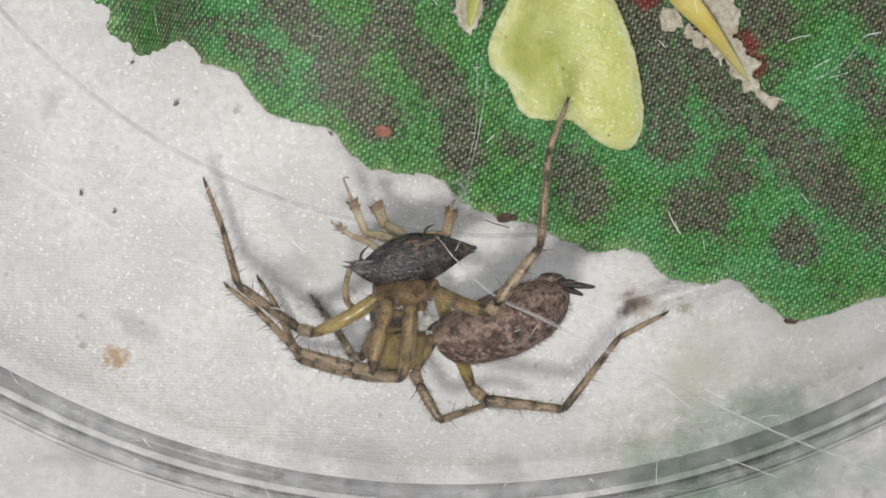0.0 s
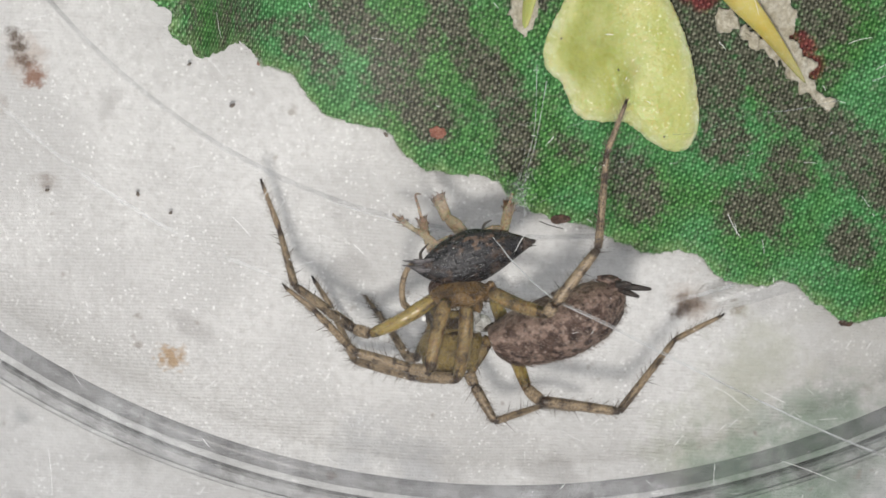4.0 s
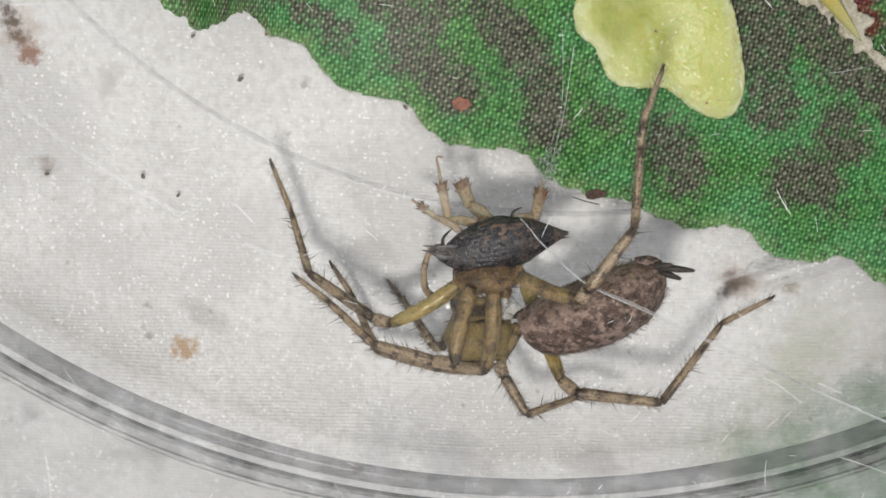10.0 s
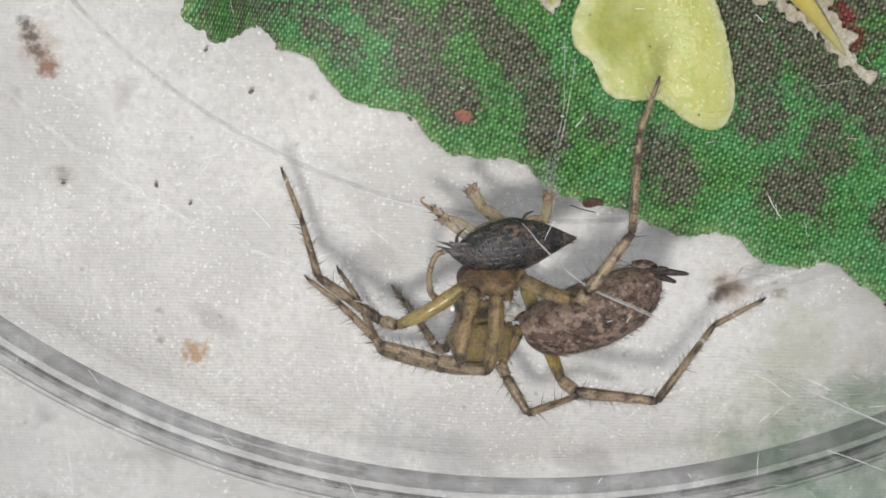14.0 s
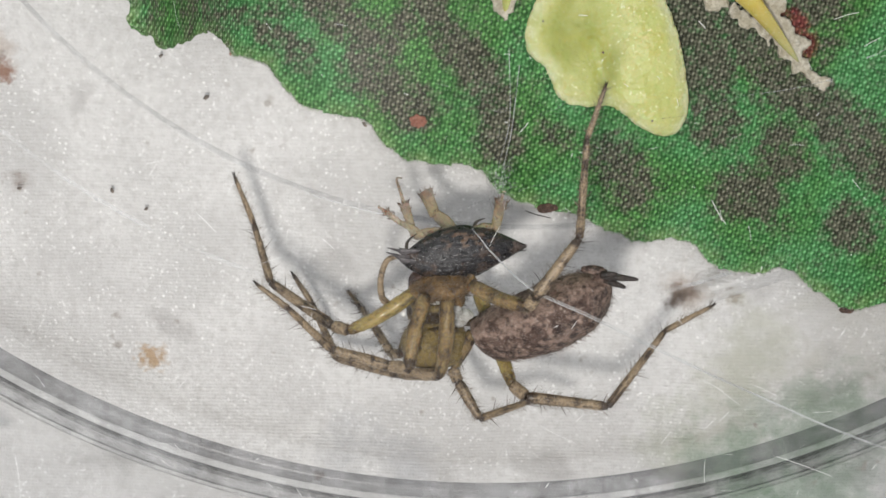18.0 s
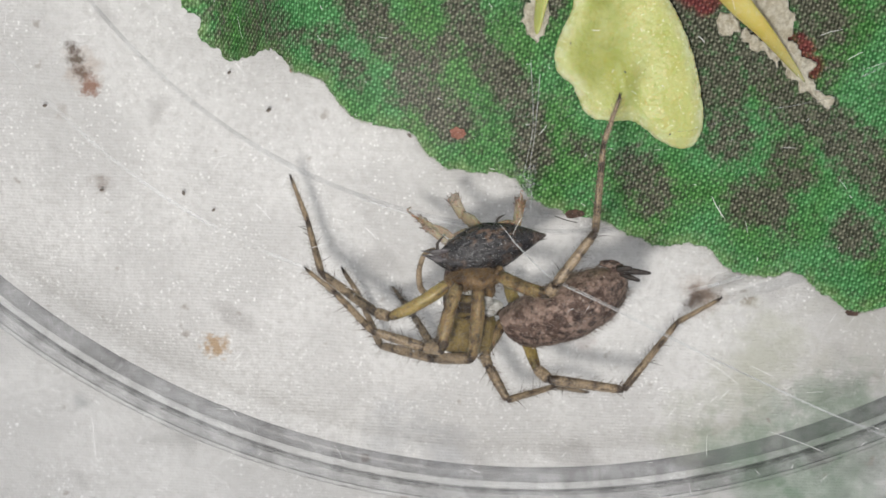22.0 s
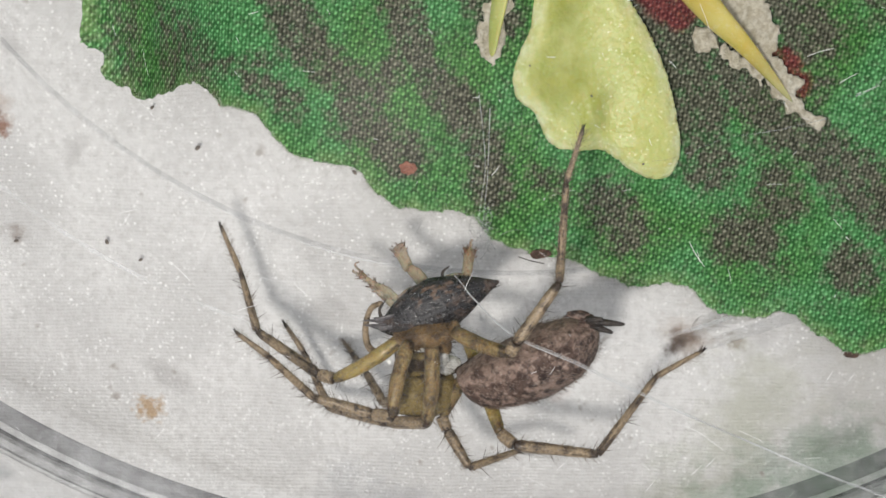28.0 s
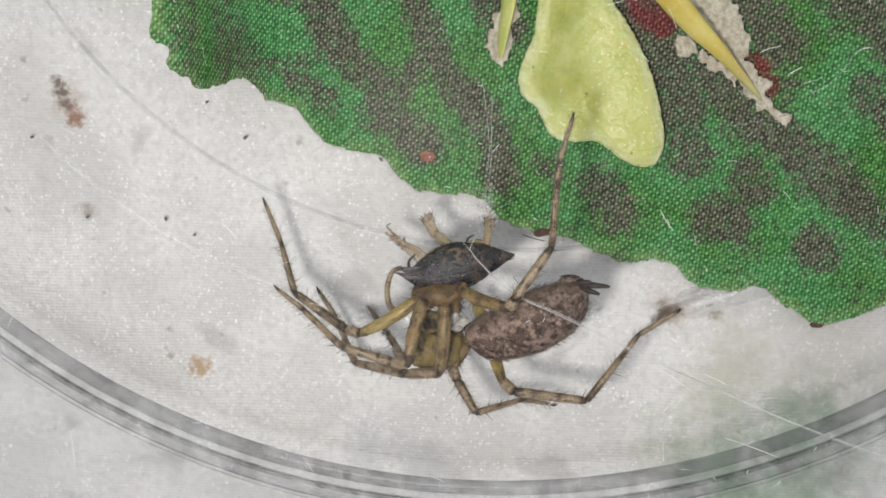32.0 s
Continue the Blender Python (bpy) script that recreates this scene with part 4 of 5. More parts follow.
part("carapace", bm, MAT["carapace"], spider, "olive carapace with dark side bands")
bm = bmesh.new()
lay = bm.verts.layers.float.new("band")
blob(bm, (1.135, 0.370, 0.50), (0.095, 0.075, 0.085), 30, 20, 0.2, 6.0)
for v in bm.verts:
    v[lay] = 1.0 if abs(v.co.y - 0.365) < 0.022 or v.co.y > 0.41 else 0.35
part("side_plate", bm, MAT["carapace"], spider, "dark-banded side of the body")
bm = bmesh.new()
blob(bm, (1.236, 0.365, 0.560), (0.046, 0.034, 0.03), 16, 10, 0.3, 9.0, Matrix.Rotation(radians(15), 3, "Z"))
part("membrane", bm, MAT["membrane"], spider, "shiny pale membrane at the waist")
for at, axes in (((1.140, 0.440, 0.600), (0.030, 0.016, 0.02)), ((1.215, 0.400, 0.590), (0.026, 0.030, 0.02)), ((1.228, 0.352, 0.585), (0.030, 0.011, 0.014))):
    bm = bmesh.new()
    blob(bm, at, axes, 20, 12, 0.35, at[0] * 40)
    part("membrane", bm, MAT["membrane"], spider, "shiny pale membrane at the waist")
bm = bmesh.new()
for k in range(420):
    d = V((rng.gauss(0, 1), rng.gauss(-0.2, 1), rng.gauss(0.9, 0.7))).normalized()
    spike(bm, V((1.150, 0.245, 0.50)) + V((d.x * 0.122, d.y * 0.103, d.z * 0.112)), d + V((0.2, -0.5, 0)), rng.uniform(0.010, 0.030), 0.0009)
part("hairs", bm, MAT["body_hair"], bpy.data.objects["carapace"], "short brown hairs", kind="stuff")
# coxae in a row along the breast plate
for k, (x, y, z, r) in enumerate(((1.090, 0.492, 0.640, 0.032), (1.130, 0.488, 0.690, 0.030), (1.182, 0.490, 0.680, 0.031), (1.228, 0.520, 0.700, 0.032), (1.262, 0.548, 0.735, 0.030), (1.225, 0.44, 0.58, 0.034))):
    bm = bmesh.new()
    bm.verts.layers.float.new("band")
    blob(bm, (x, y, z), (r * 0.72, r * 1.05, r * 0.72), 30, 22, 0.10, k * 1.3)
    lay = bm.verts.layers.float.get("band")
    for v in bm.verts:
        v[lay] = 0.30 + 0.45 * math.sin(v.co.y * 260 + v.co.x * 90 + k) * noise.noise(v.co * 18) + 0.6 * noise.noise(v.co * 34)
    for j in range(40):
        d = V((rng.gauss(0, 1), rng.gauss(0, 1), rng.gauss(0.5, 1))).normalized()
        spike(bm, V((x, y, z)) + d * r * 0.9, d + V((0.3, 0, 0)), rng.uniform(0.012, 0.025), 0.0011)
    part("coxa", bm, MAT["coxa"], spider)
bm = bmesh.new()
bm.verts.layers.float.new("band")
blob(bm, (1.165, 0.512, 0.672), (0.118, 0.046, 0.078), 60, 40, 0.16, 5.0, Matrix.Rotation(radians(8), 3, "Z"))
lay = bm.verts.layers.float.get("band")
for v in bm.verts:
    v[lay] = 0.25 + 0.8 * noise.noise(v.co * 20) + 0.5 * noise.noise(v.co * 60)
for k in range(160):
    d = V((rng.gauss(0, 1.6), rng.gauss(0, 1), rng.gauss(0.8, 0.8))).normalized()
    spike(bm, V((1.165, 0.512, 0.672)) + V((d.x * 0.115, d.y * 0.045, d.z * 0.076)), d + V((0.2, 0.3, 0)), rng.uniform(0.012, 0.026), 0.0010)
part("breast_plate", bm, MAT["coxa"], spider)
for dz in (0.0, 0.07):
    bm = bmesh.new()
    tube(bm, smooth_line([(1.065, 0.455, 0.54 + dz), (1.066, 0.505, 0.56 + dz), (1.09, 0.540, 0.57 + dz), (1.125, 0.555, 0.575 + dz)], 5), [0.016, 0.018, 0.020, 0.021, 0.022, 0.022, 0.021, 0.020, 0.019, 0.018, 0.016, 0.014, 0.012, 0.010, 0.007, 0.004], 10, "band", [0.3] * 16)
    part("chelicera", bm, MAT["fang"], spider)
# palp that reaches round the prey
bm = bmesh.new()
line = smooth_line([(0.985, 0.415, 0.60), (0.952, 0.45, 0.615), (0.945, 0.52, 0.62), (0.965, 0.588, 0.625), (1.005, 0.612, 0.64)], 6)
tube(bm, line, [0.0135 - 0.004 * k / (len(line) - 1) for k in range(len(line))], 8, "band", [0.05 + 0.4 * max(0, math.cos(k * 0.9)) for k in range(len(line))])
for k in range(70):
    p = line[rng.randrange(1, len(line) - 1)]
    spike(bm, p, V((rng.gauss(0, 1), rng.gauss(0, 1), rng.gauss(0, 1))), rng.uniform(0.02, 0.035), 0.0012)
part("palp", bm, MAT["leg"], spider, "thin hairy palp")

# abdomen
FRONT, TAIL = V((1.278, 0.340, 0.615)), V((1.755, 0.546, 0.665))
AX = (TAIL - FRONT).normalized()
UP = (V((0, 0, 1)) - AX * AX.z).normalized()
BACK = UP.cross(AX) * -1 if UP.cross(AX).y > 0 else UP.cross(AX)


# half depth of the abdomen towards its underside and its back, from the waist to the tail
ALONG = [0, 0.02, 0.07, 0.16, 0.30, 0.45, 0.60, 0.75, 0.85, 0.94, 0.985, 1.0]
UNDER = [0.075, 0.104, 0.134, 0.156, 0.168, 0.176, 0.172, 0.152, 0.126, 0.088, 0.05, 0.012]
OVER = [0.020, 0.026, 0.034, 0.044, 0.052, 0.062, 0.072, 0.068, 0.054, 0.036, 0.022, 0.008]


def profile(table, s):
    return sum(float(np.interp(s + d, ALONG, table)) * w for d, w in ((-0.03, 0.25), (0, 0.5), (0.03, 0.25)))


def abdomen_point(s, phi):
    under, over = profile(UNDER, s), profile(OVER, s)
    tall = (under + over) * 0.54
    c = FRONT.lerp(TAIL, s)
    return c + UP * math.cos(phi) * tall + BACK * math.sin(phi) * (under if math.sin(phi) > 0 else over)


bm = bmesh.new()
lay = bm.verts.layers.float.new("dark")
SPOTS = [(0.05, 0.62, 0.05), (0.17, 0.66, 0.032), (0.25, 0.50, 0.022), (0.36, 0.52, 0.040), (0.46, 0.44, 0.034), (0.58, 0.42, 0.034), (0.69, 0.38, 0.036), (0.79, 0.42, 0.034), (0.88, 0.50, 0.04), (0.13, 1.02, 0.035),
         (0.27, 1.00, 0.030), (0.42, 0.96, 0.030), (0.55, 0.88, 0.026), (0.65, 0.86, 0.026), (0.93, 0.2, 0.06), (0.04, 0.95, 0.05), (0.77, 0.8, 0.03), (0.9, 0.9, 0.05)]
SPOTS += [(rng.uniform(0.05, 0.95), rng.uniform(-1.2, 1.0), rng.uniform(0.012, 0.024)) for k in range(60)]
rows = []
NS, NP = 120, 120
for i in range(NS + 1):
    s = i / NS
    row = []
    for k in range(NP):
        phi = 2 * math.pi * k / NP
        p = abdomen_point(s, phi)
        p += (p - FRONT.lerp(TAIL, s)).normalized() * (0.005 * noise.noise(p * 16) + 0.0035 * noise.noise(p * 55))
        v = bm.verts.new(p)
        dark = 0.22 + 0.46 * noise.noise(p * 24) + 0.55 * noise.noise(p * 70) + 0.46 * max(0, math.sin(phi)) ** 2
        for s0, p0, r0 in SPOTS:
            d = math.hypot(s - s0, (phi - p0) * 0.26) + 0.02 * noise.noise(p * 25)
            dark = max(dark, min(0.82, 1.9 - 1.4 * d / r0 + 0.9 * noise.noise(p * 45)))
        v[lay] = max(0.0, dark)
        row.append(v)
    rows.append(row)
for a, b in zip(rows, rows[1:]):
    for k in range(NP):
        bm.faces.new((a[k], a[(k + 1) % NP], b[(k + 1) % NP], b[k]))
bm.faces.new(rows[0][::-1])
bm.faces.new(rows[-1])
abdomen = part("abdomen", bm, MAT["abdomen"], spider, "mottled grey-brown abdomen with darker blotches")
bm = bmesh.new()
for k in range(2400):
    s, phi = rng.uniform(0.02, 0.98), rng.uniform(-2.2, 2.6)
    p = abdomen_point(s, phi)
    out = (p - FRONT.lerp(TAIL, s)).normalized()
    spike(bm, p, out + AX * rng.uniform(0.5, 2.0) + BACK * rng.gauss(0, 0.3), rng.uniform(0.010, 0.030), 0.0009)
part("hairs", bm, MAT["body_hair"], abdomen, "short pale hairs", kind="stuff")
bm = bmesh.new()
lay = bm.verts.layers.float.new("dark")
blob(bm, (1.682, 0.596, 0.70), (0.036, 0.014, 0.016), 24, 14, 0.6, 4.0)
blob(bm, (1.715, 0.570, 0.69), (0.028, 0.026, 0.026), 24, 14, 0.6, 7.0)
for v in bm.verts:
    v[lay] = 0.70 + 0.7 * noise.noise(v.co * 40)
part("anal_tubercle", bm, MAT["abdomen"], spider)
for a, b, r in (((1.72, 0.575, 0.70), (1.846, 0.572, 0.725), 0.0135), ((1.72, 0.562, 0.69), (1.808, 0.534, 0.70), 0.0130), ((1.715, 0.580, 0.71), (1.770, 0.592, 0.73), 0.012)):
    a, b = V(a), V(b)
    pts = [a.lerp(b, k / 8) for k in range(9)]
    bm = bmesh.new()
    tube(bm, pts, [r * f for f in (1, 1.15, 1.1, 0.85, 0.95, 0.85, 0.7, 0.6, 0.3)], 9, "band", [0.2, 0.4, 0.6, 1, 0.3, 0.4, 0.4, 0.5, 0.6])
    for k in range(26):
        spike(bm, a.lerp(b, rng.random()), V((rng.gauss(0.5, 0.5), rng.gauss(0, 1), rng.gauss(0, 1))), 0.02, 0.001)
    part("spinneret", bm, MAT["spinneret"], spider)
bm = bmesh.new()
tube(bm, [(1.18, 0.335, 0.53), (1.25, 0.350, 0.555), (1.34, 0.365, 0.60)], [0.03, 0.018, 0.02], 10, "band", [0.8, 0.95, 0.8])
part("waist", bm, MAT["carapace"], spider)

# ---- the prey ----
PREY = V((1.22, 0.63, 0.62))
prey = thing("beetle", PREY, "small dark striated beetle with tan legs held by the spider", "beetle")
PA, PB = V((1.008, 0.592, 0.655)), V((1.455, 0.662, 0.60))
PX = (PB - PA).normalized()
PU = (V((0, 0, 1)) - PX * PX.z).normalized()
PW = PU.cross(PX)
bm = bmesh.new()
lay = bm.verts.layers.float.new("band")
rows = []
for i in range(97):
    s = i / 96
    half = 0.097 * max(math.sin(math.pi * s ** 0.84), 0) ** 1.05 + 0.004
    c = PA.lerp(PB, s)
    row = []
    for k in range(144):
        phi = 2 * math.pi * k / 144
        groove = 0.5 + 0.5 * math.cos(34 * phi + 2.6 * noise.noise(c * 9))
        h = half * (1 - 0.022 * groove + 0.03 * noise.noise(V((s * 9, phi * 3, 1))))
        wide = 1.0 if math.sin(phi) < 0 else 0.98
        h *= 1 + 0.16 * math.sin(phi) * (s - 0.42) * 2
        v = bm.verts.new(c + (PU * math.cos(phi) * 0.72 + PW * math.sin(phi) * wide) * h)
        brownish = 1.7 * math.exp(-((s - 0.54) / 0.24) ** 2 - ((phi - 0.80) / 0.42) ** 2) * max(0.0, 0.22 + noise.noise(V((s * 15, phi * 4.5, 7))) + 0.4 * noise.noise(V((s * 40, phi * 12, 3))))
        streak = noise.noise(V((s * 7, phi * 9, 4))) + 0.6 * noise.noise(V((s * 18, phi * 22, 5)))
        v[lay] = 0.70 + 0.16 * groove - 1.7 * brownish + 0.75 * max(0.0, streak) + 0.35 * noise.noise(V((s * 30, phi * 8, 2)))
        row.append(v)
    rows.append(row)
for a, b in zip(rows, rows[1:]):
    for k in range(144):
        bm.faces.new((a[k], a[(k + 1) % 144], b[(k + 1) % 144], b[k]))
bm.faces.new(rows[0][::-1])
bm.faces.new(rows[-1])
SHELL_HAIR = bmesh.new()
hair_rng = random.Random(2)
for k in range(70):
    s, phi = hair_rng.uniform(0.06, 0.94), hair_rng.uniform(-2.6, 2.6)
    half = 0.097 * max(math.sin(math.pi * s ** 0.84), 0) ** 1.05 + 0.004
    spike(SHELL_HAIR, PA.lerp(PB, s) + (PU * math.cos(phi) * 0.72 + PW * math.sin(phi)) * half * 0.985, PX * -1 + PU * math.cos(phi) * 0.25 + PW * math.sin(phi) * 0.25, hair_rng.uniform(0.010, 0.024), 0.0013)
shell = part("shell", bm, MAT["shell"], prey, "black-brown ribbed shell")
part("flecks", SHELL_HAIR, MAT["hair"], shell, "short pale bristles", kind="stuff")
bm = bmesh.new()
for k in range(9):
    y = -0.035 + 0.009 * k
    a = V((1.085 + 0.004 * (k % 3), 0.608 + y * 0.8, 0.66 + 0.012 * math.sin(k)))
    tube(bm, smooth_line([a, a + V((-0.06, 0.004 - y * 0.2, 0.01)), a + V((-0.09 - 0.012 * (k % 4), 0.012 - y * 0.3, 0.0))], 4), [0.008, 0.008, 0.007, 0.006, 0.006, 0.005, 0.004, 0.003, 0.001], 5)
part("wing_fringe", bm, MAT["wing"], shell, "frayed dark wing tip")
bm = bmesh.new()
for k in range(6):
    a = V((1.40, 0.640 + 0.008 * k, 0.60 + 0.01 * (k % 2)))
    spike(bm, a, V((0.9, 0.1 - 0.05 * k, 0.0)), 0.062, 0.005)
part("tail_tip", bm, MAT["dark_hair"], shell)
for line in ([(1.03, 0.634, 0.67), (1.032, 0.665, 0.68), (1.062, 0.695, 0.67)], [(1.262, 0.705, 0.60), (1.268, 0.735, 0.60), (1.298, 0.752, 0.60)]):
    bm = bmesh.new()
    tube(bm, smooth_line(line, 5), [0.006, 0.007, 0.007, 0.006, 0.006, 0.005, 0.005, 0.004, 0.003, 0.002, 0.001], 7)
    part("feeler", bm, MAT["dark_hair"], prey)
prey_rng = random.Random(3)


def limb(name, pts, radii, parent, pivot, teeth=False, flat=0.65):
    bm = bmesh.new()
    line = smooth_line(pts, 5)
    n = len(line)
    rad = [float(np.interp(k / (n - 1), np.linspace(0, 1, len(radii)), radii)) for k in range(n)]
    tube(bm, line, rad, 12, "band", [0.05 + (0.95 if teeth else 0.35) * (k / (n - 1)) ** 2 for k in range(n)], flat)
    lay = bm.verts.layers.float.get("band")
    for v in bm.verts:
        v[lay] += 0.35 * noise.noise(v.co * 30)
    d = (line[-1] - line[-2]).normalized()
    for k in range(46):
        q = prey_rng.randrange(1, n)
        side = V((prey_rng.gauss(0, 1), prey_rng.gauss(0, 1), prey_rng.gauss(0, 0.7))).normalized()
        spike(bm, line[q] + side * rad[q] * 0.7, side + d * 0.9, prey_rng.uniform(0.010, 0.022), 0.0008)
    horny = len(bm.faces)
    if teeth:
        across = d.orthogonal().normalized()
        for row, (back, count) in enumerate(((0.0, 9), (0.026, 6))):
            for k in range(count):
                side = Matrix.Rotation(2 * math.pi * (k + 0.5 * row) / count, 3, d) @ across
                at = line[-1] - d * back
                spike(bm, at + side * rad[-1] * 0.85, side * 0.6 + d, prey_rng.uniform(0.011, 0.018), 0.0028)
    for k, f in enumerate(bm.faces):
        f.material_index = int(k >= horny)
    ob = part(name, bm, MAT["prey_leg"], parent, pivot=pivot)
    ob.data.materials.append(MAT["prey_comb"])
    return ob


LEGS = []
for hip, knee, ankle, tip, r, z in (((1.15, 0.69, 0.60), (1.05, 0.705, 0.55), (0.955, 0.788, 0.52), (0.89, 0.848, 0.50), 0.026, 0),
                                    ((1.205, 0.672, 0.57), (1.120, 0.722, 0.50), (1.078, 0.788, 0.45), (1.07, 0.80, 0.45), 0.037, 1),
                                    ((1.10, 0.655, 0.60), (1.00, 0.690, 0.54), (0.945, 0.715, 0.51), (0.915, 0.728, 0.50), 0.020, 2),
                                    ((1.255, 0.690, 0.60), (1.340, 0.706, 0.58), (1.352, 0.815, 0.60), (1.355, 0.850, 0.61), 0.031, 3)):
    thigh = limb("leg", [hip, V(hip).lerp(V(knee), 0.5) + V((0, 0.008, 0)), knee], [r * 1.15, r * 1.15, r * 0.70], prey, hip, flat=0.45)
    shin = limb("shin", [knee, V(knee).lerp(V(ankle), 0.6), ankle], [r * 0.62, r * 0.70, r * 0.86], thigh, knee, True, flat=0.7)
    if z != 1:
        d = (V(tip) - V(ankle)) * 0.5
        bm = bmesh.new()
        line = smooth_line([ankle, V(ankle) + d, tip, V(tip) + V((d.y * 0.5, abs(d.x) * 0.4, 0))], 5)
        tube(bm, line, [0.0075 - 0.005 * k / (len(line) - 1) for k in range(len(line))], 7, "band", [0.5 + 0.4 * k / len(line) for k in range(len(line))])
        foot = new("foot", finish(bm, "foot", V(knee)))
        foot.data.materials.append(MAT["prey_leg"])
        # the foot stays on the shin's mesh level of the leg
        joined = bmesh.new()
        joined.from_mesh(shin.data)
        joined.from_mesh(foot.data)
        joined.to_mesh(shin.data)
        joined.free()
        bpy.data.objects.remove(foot)
    LEGS.append((thigh, shin, V(hip), V(knee)))

# ---- silk ----
silk_rng = random.Random(8)


def silk(name, pts, radius, label, strands=0):
    bm = bmesh.new()
    line = smooth_line(pts, 8)
    tube(bm, line, [radius] * len(line), 5)
    for k in range(strands):
        side = V((silk_rng.gauss(0, 0.001), silk_rng.gauss(0, 0.0022), silk_rng.gauss(0, 0.001)))
        tube(bm, [p + side * (0.4 + 3.2 * q / len(line)) * math.sin(4.0 * q / len(line) + k) for q, p in enumerate(line)], [radius * 0.45] * len(line), 4)
    return solid(name, bm, MAT["silk"], pts[0], label, "silk", "silk threads")


silk("silk_thread", [(1.258, 0.738, 0.72), (1.29, 0.71, 0.755), (1.33, 0.67, 0.80), (1.46, 0.58, 0.92), (1.67, 0.47, 0.86), (1.96, 0.33, 0.84), (2.27, 0.19, 0.82), (2.65, 0.03, 0.80), (3.3, -0.2, 0.76)], 0.0014, "long pale silk thread stretched from the prey across the dish", 4)
silk("silk_thread", [(1.352, 0.84, 0.61), (1.36, 0.98, 0.75), (1.37, 1.12, 0.9), (1.375, 1.35, 1.06)], 0.0010, "fine silk thread rising from the beetle's leg to the lid")
silk("silk_thread", [(1.345, 0.84, 0.60), (1.345, 0.97, 0.72), (1.362, 1.15, 0.9), (1.34, 1.40, 1.06)], 0.0008, "fine silk thread rising from the beetle's leg to the lid")
tuft = bmesh.new()
for k in range(34):
    p = V((1.35, 0.88, 0.63)) + V((silk_rng.gauss(0, 0.015), silk_rng.gauss(0.0, 0.03), silk_rng.gauss(0.02, 0.02)))
    d = V((silk_rng.gauss(0, 0.03), silk_rng.gauss(0.01, 0.03), silk_rng.gauss(0, 0.02)))
    tube(tuft, smooth_line([p - d, p + V((silk_rng.gauss(0, 0.012), 0, 0)), p + d], 3), [0.0010] * 7, 3)
solid("silk_tuft", tuft, MAT["silk"], (1.35, 0.85, 0.61), "small white tuft of silk on the beetle's hind leg", "silk")
web = bmesh.new()
for k in range(26):
    p = V((silk_rng.uniform(1.1, 1.5), silk_rng.uniform(0.8, 1.35), silk_rng.uniform(0.8, 1.04)))
    d = V((silk_rng.gauss(0, 0.03), silk_rng.gauss(0, 0.03), 0))
    tube(web, smooth_line([p - d, p + V((silk_rng.gauss(0, 0.012), silk_rng.gauss(0, 0.012), 0)), p + d], 3), [0.0004] * 7, 3)
solid("loose_web", web, MAT["silk"], (1.3, 1.0, 0.9), "torn wisps of fine spider web under the lid", "web", kind="stuff")

# ---- stray fibres, glints and the cover's crease ----
silk("silk_thread", [(2.64, 1.335, 0.48), (2.69, 1.365, 0.50), (2.755, 1.43, 0.50), (2.80, 1.50, 0.50), (2.85, 1.52, 0.52)], 0.0030, "curved white fibre over the leaf")
silk("silk_thread", [(1.98, 1.055, 0.20), (2.065, 1.085, 0.28), (2.226, 1.156, 0.30), (2.412, 1.189, 0.30), (2.60, 1.225, 0.24)], 0.0011, "fine pale thread lying loosely across the leaf")
bm = bmesh.new()
blob(bm, (1.030, 0.3965, 0.632), (0.009, 0.011, 0.008), 14, 10)
solid("droplet", bm, MAT["droplet"], (1.03, 0.40, 0.62), "tiny glistening white droplet on the spider's thigh", "droplet")
# white beads added in place of faint glints on the dish floor
for x, y, r in ((0.706, 0.857, 0.0055), (0.726, 0.864, 0.0065), (0.748, 0.868, 0.0045), (0.770, 0.875, 0.0070), (0.792, 0.880, 0.0060), (0.815, 0.888, 0.0065), (0.700, 0.950, 0.0050), (0.640, 0.955, 0.0050)):
    bm = bmesh.new()
    blob(bm, (x, y, 0.051 + r * 0.2), (r * 1.0, r * 0.55, r * 0.35), 12, 8, 0.3, x * 31, Matrix.Rotation(0.3, 3, "Z"))
    solid("droplet", bm, MAT["droplet"], (x, y, 0.051), "tiny white bead added for a glint on the dish floor", "droplet", "droplets on the floor").visible_shadow = False
bm = bmesh.new()
tube(bm, smooth_line([(1.49, 0.662, 0.10), (1.534, 0.647, 0.10), (1.59, 0.633, 0.09)], 5), [0.0022] * 11, 5)
solid("hair", bm, MAT["dark_hair"], (1.5, 0.70, 0.09), "short dark hair at the leaf's edge", "hair")
# ---- grit on the cover and the leaf ----
grit_rng = random.Random(21)
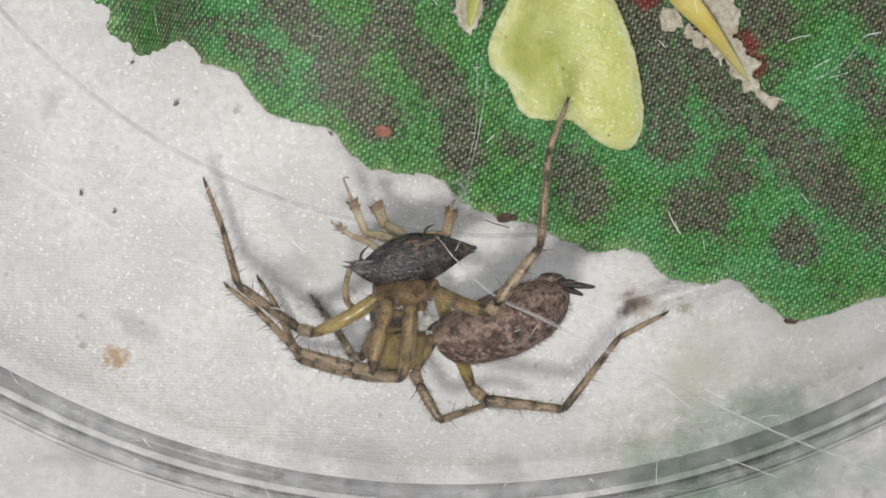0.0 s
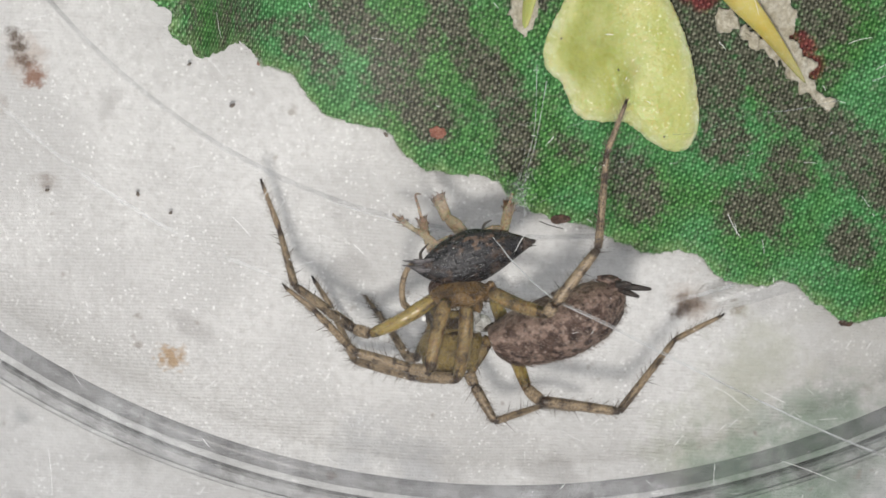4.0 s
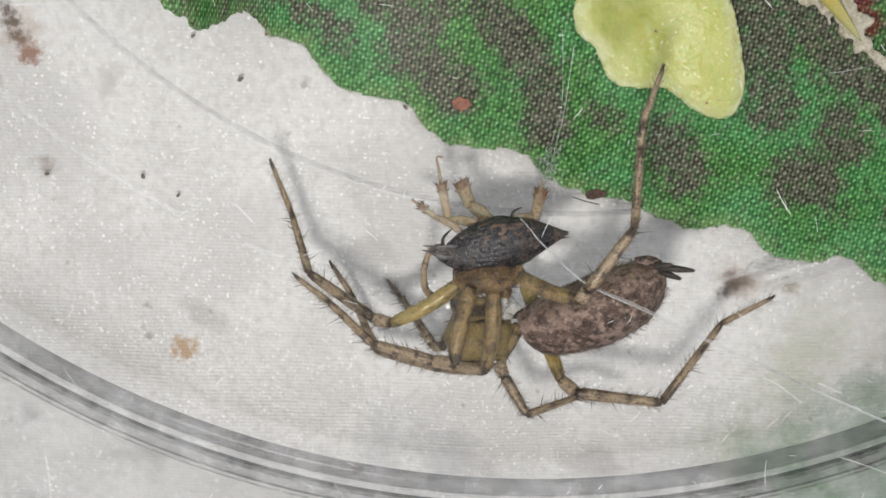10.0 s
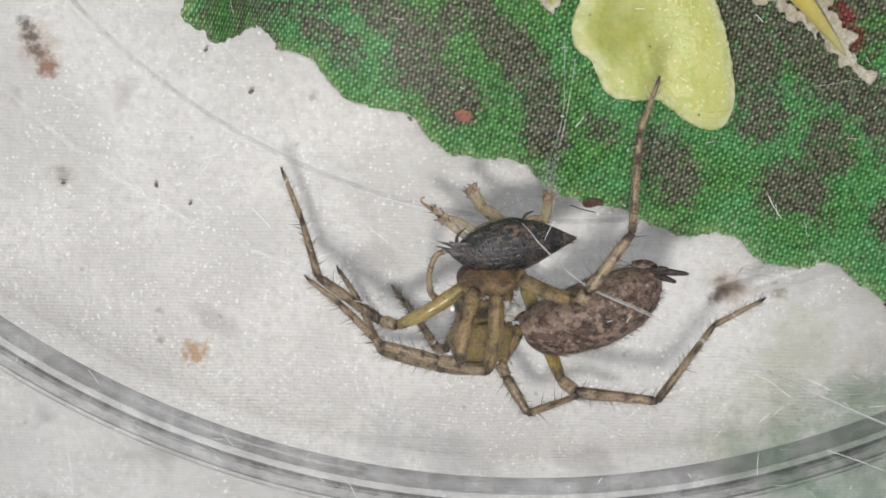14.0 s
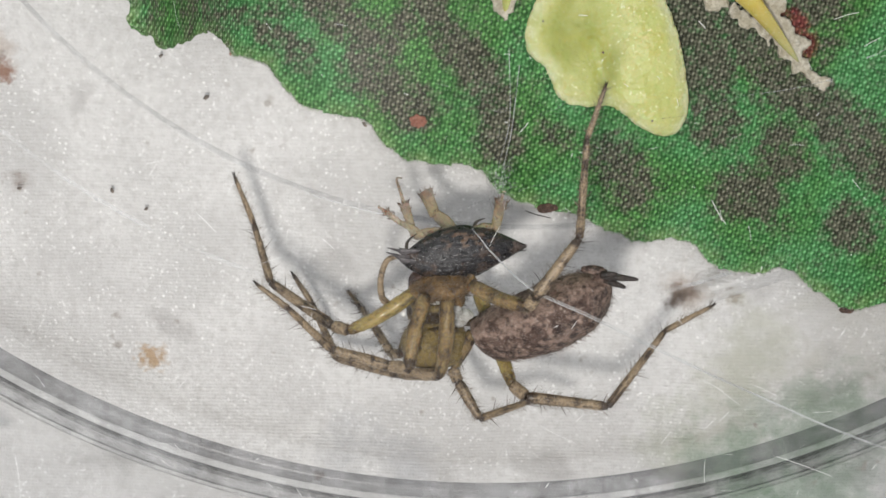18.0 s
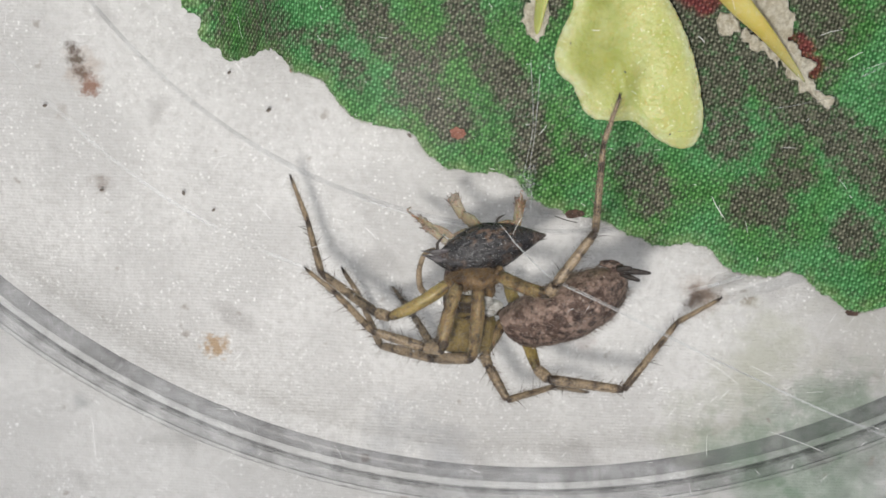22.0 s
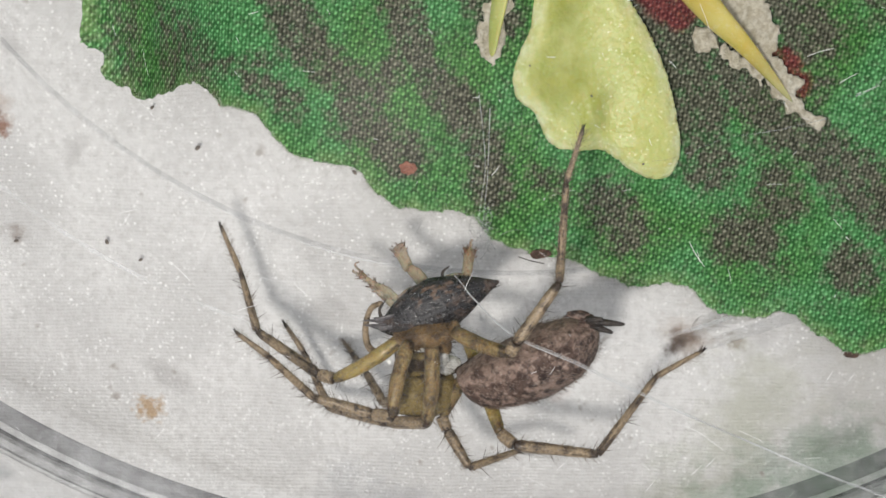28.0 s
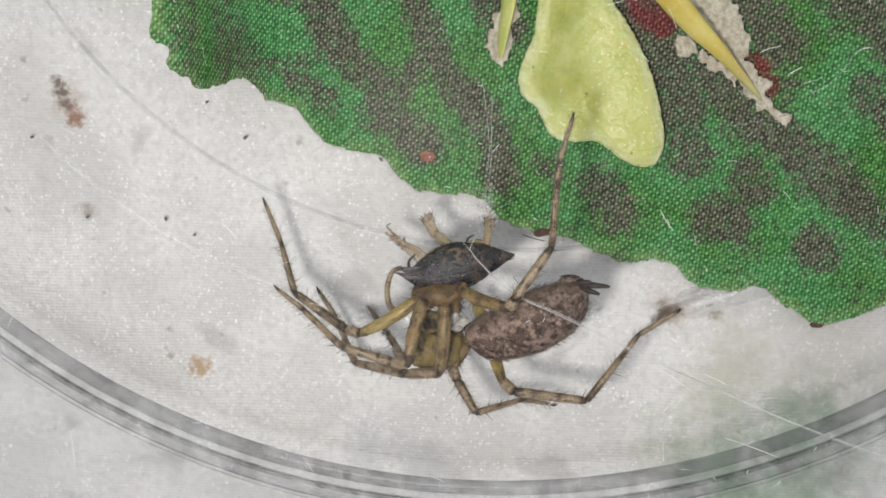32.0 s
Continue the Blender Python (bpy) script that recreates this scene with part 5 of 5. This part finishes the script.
for x, y, z, r, mat, label in ((0.25, 1.065, 0.056, 0.0130, "grit", "dark speck of grit in the dish"), (-0.12, 0.69, 0.056, 0.0115, "grit", "dark speck of grit in the dish"),
                               (0.01, 0.62, 0.056, 0.0101, "grit", "dark speck of grit in the dish"), (0.86, 0.985, 0.10, 0.012, "grit", "dark speck of grit beside the leaf"),
                               (1.065, 1.00, 0.092, 0.034, "red_grit", "red-brown crumb on the leaf"), (1.575, 0.672, 0.088, 0.040, "brown_grit", "dark brown crumb at the leaf's edge"),
                               (2.80, 0.285, 0.070, 0.035, "brown_grit", "brown crumb at the leaf's edge"), (0.36, 1.25, 0.14, 0.014, "red_grit", "red-brown crumb on the leaf's edge"),
                               (-0.72, 1.05, 0.056, 0.0115, "grit", "dark speck of grit in the dish"), (0.08, 1.22, 0.056, 0.009, "grit", "dark speck of grit in the dish"),
                               (-0.48, 0.69, 0.056, 0.0101, "grit", "dark speck of grit in the dish"), (1.75, 1.29, 0.155, 0.006, "grit", "dark speck on the petal"),
                               (1.52, 1.40, 0.150, 0.005, "grit", "dark speck on the petal"), (1.95, 1.04, 0.170, 0.006, "grit", "dark speck on the petal")):
    bm = bmesh.new()
    lying = grit_rng.uniform(0, 3) if r < 0.03 else 0.1
    blob(bm, (x, y, z + r * 0.1), (r * 0.9, r * (0.55 if r < 0.03 else 0.42 if mat == "brown_grit" else 0.72), r * 0.22), 26, 18, 0.45, grit_rng.uniform(0, 50), Matrix.Rotation(lying, 3, "Z"))
    solid("crumb", bm, MAT[mat], (x, y, z), label, "crumb", "crumbs")


# ---- what moves: the beetle's legs kick ----
KICKS = [(0, 3, -26), (1, -29, -11), (2, 25, -42), (3, 48, -86), (6, 48, -64), (7, 41, -47), (8, -31, 14), (9, -6, -21), (10, 11, -47), (11, -11, -16),
         (12, -4, -18), (13, 0, 0), (14, 50, -44), (17, 58, -70), (18, 30, -59), (19, 50, -52), (20, 56, -44), (21, 50, -33), (22, 52, -46), (23, 54, -46),
         (24, 58, -54), (26.5, 62, -62), (27, 66, -66), (28, 64, -66), (29, 47, -60), (30, 46, -60), (31, 50, -58), (32, 54, -56)]


# The beetle is tugged about: seconds, shift in hundredths of a millimetre, turn in degrees.
TUGS = [(0, -34, -5, 3.1), (0.5, -29, -4, 3.3), (1, -48, -11, 6.1), (1.5, -20, 16, 1.9), (2, -15, 13, 1.4), (2.5, -12, 15, 1.3), (3, -13, 10, 3.2), (3.5, -26, 19, 6.1),
        (5.5, -6, -4, 2.6), (6, -5, 5, 1.6), (6.5, -19, -9, 2.5), (7, -18, -14, 5.0), (7.5, -5, -10, 4.1), (8, -44, -24, 5.2), (8.5, -4, 7, 1.1), (9, -11, -6, 2.5),
        (9.5, -4, -14, 1.7), (10, -23, -9, 1.0), (10.5, 3, 1, -0.3), (11, -3, -8, 1.5), (11.5, -1, -13, 1.7), (12, -42, -31, 4.9), (12.5, -3, 9, -2.0), (13, -7, 0, -1.6),
        (13.5, 1, 6, -2.6), (14, 6, 6, -2.5), (14.5, -20, -13, 1.3), (16.5, 0, 1, -3.2), (17, 5, 6, -3.3), (17.5, -5, -7, 0.4), (18, 4, 0, -3.2), (18.5, 5, 3, -3.3),
        (19, 8, 5, -4.1), (19.5, 13, 7, -4.8), (20, 12, 8, -4.7), (20.5, 13, 8, -4.6), (21, 14, 8, -4.6), (21.5, 4, -4, -1.7), (22, -12, -2, 4.7), (22.5, 11, 7, -3.6),
        (23, 12, 6, -4.0), (23.5, 7, -1, -2.6), (24, -6, -14, 0.1), (24.5, 14, 6, -2.9), (26.5, 10, 6, 6.3), (27, 0, -10, 7.4), (27.5, 9, -4, 7.2), (28, -29, -25, 12.1),
        (28.5, 0, -8, 5.9), (29, 0, -8, 5.3), (29.5, -8, -35, 9.2), (30, -17, -5, 2.2), (30.5, 5, -1, 2.3), (31, 10, -9, 3.6), (31.5, -5, -24, 6.4), (32, 9, -7, 2.9)]


def motions():
    walk(prey, [(t, pose(*(V((PREY.x + x * 0.001, PREY.y + y * 0.001, PREY.z)) * CM), 0, 0, a)) for t, x, y, a in TUGS])
    for n, (thigh, shin, hip, knee) in enumerate(LEGS):
        at, bend = (hip - PREY) * CM, (knee - hip) * CM
        if n == 0:
            rows = [(t, a, b) for t, a, b in KICKS]
        elif n == 3:
            rows = [(t, 0.07 * a - 2, 0.10 * b + 3) for t, a, b in KICKS]
        else:
            rows = [(t, 0.25 * b + 8, 0.22 * a - 6) for t, a, b in KICKS]
        turned = [row[3] for row in TUGS]
        seconds = [row[0] for row in TUGS]
        walk(thigh, [(t, pose(at.x, at.y, at.z, 0, 0, a - float(np.interp(t, seconds, turned)))) for t, a, b in rows])
        walk(shin, [(t, pose(bend.x, bend.y, bend.z, 0, 0, b)) for t, a, b in rows])


motions()
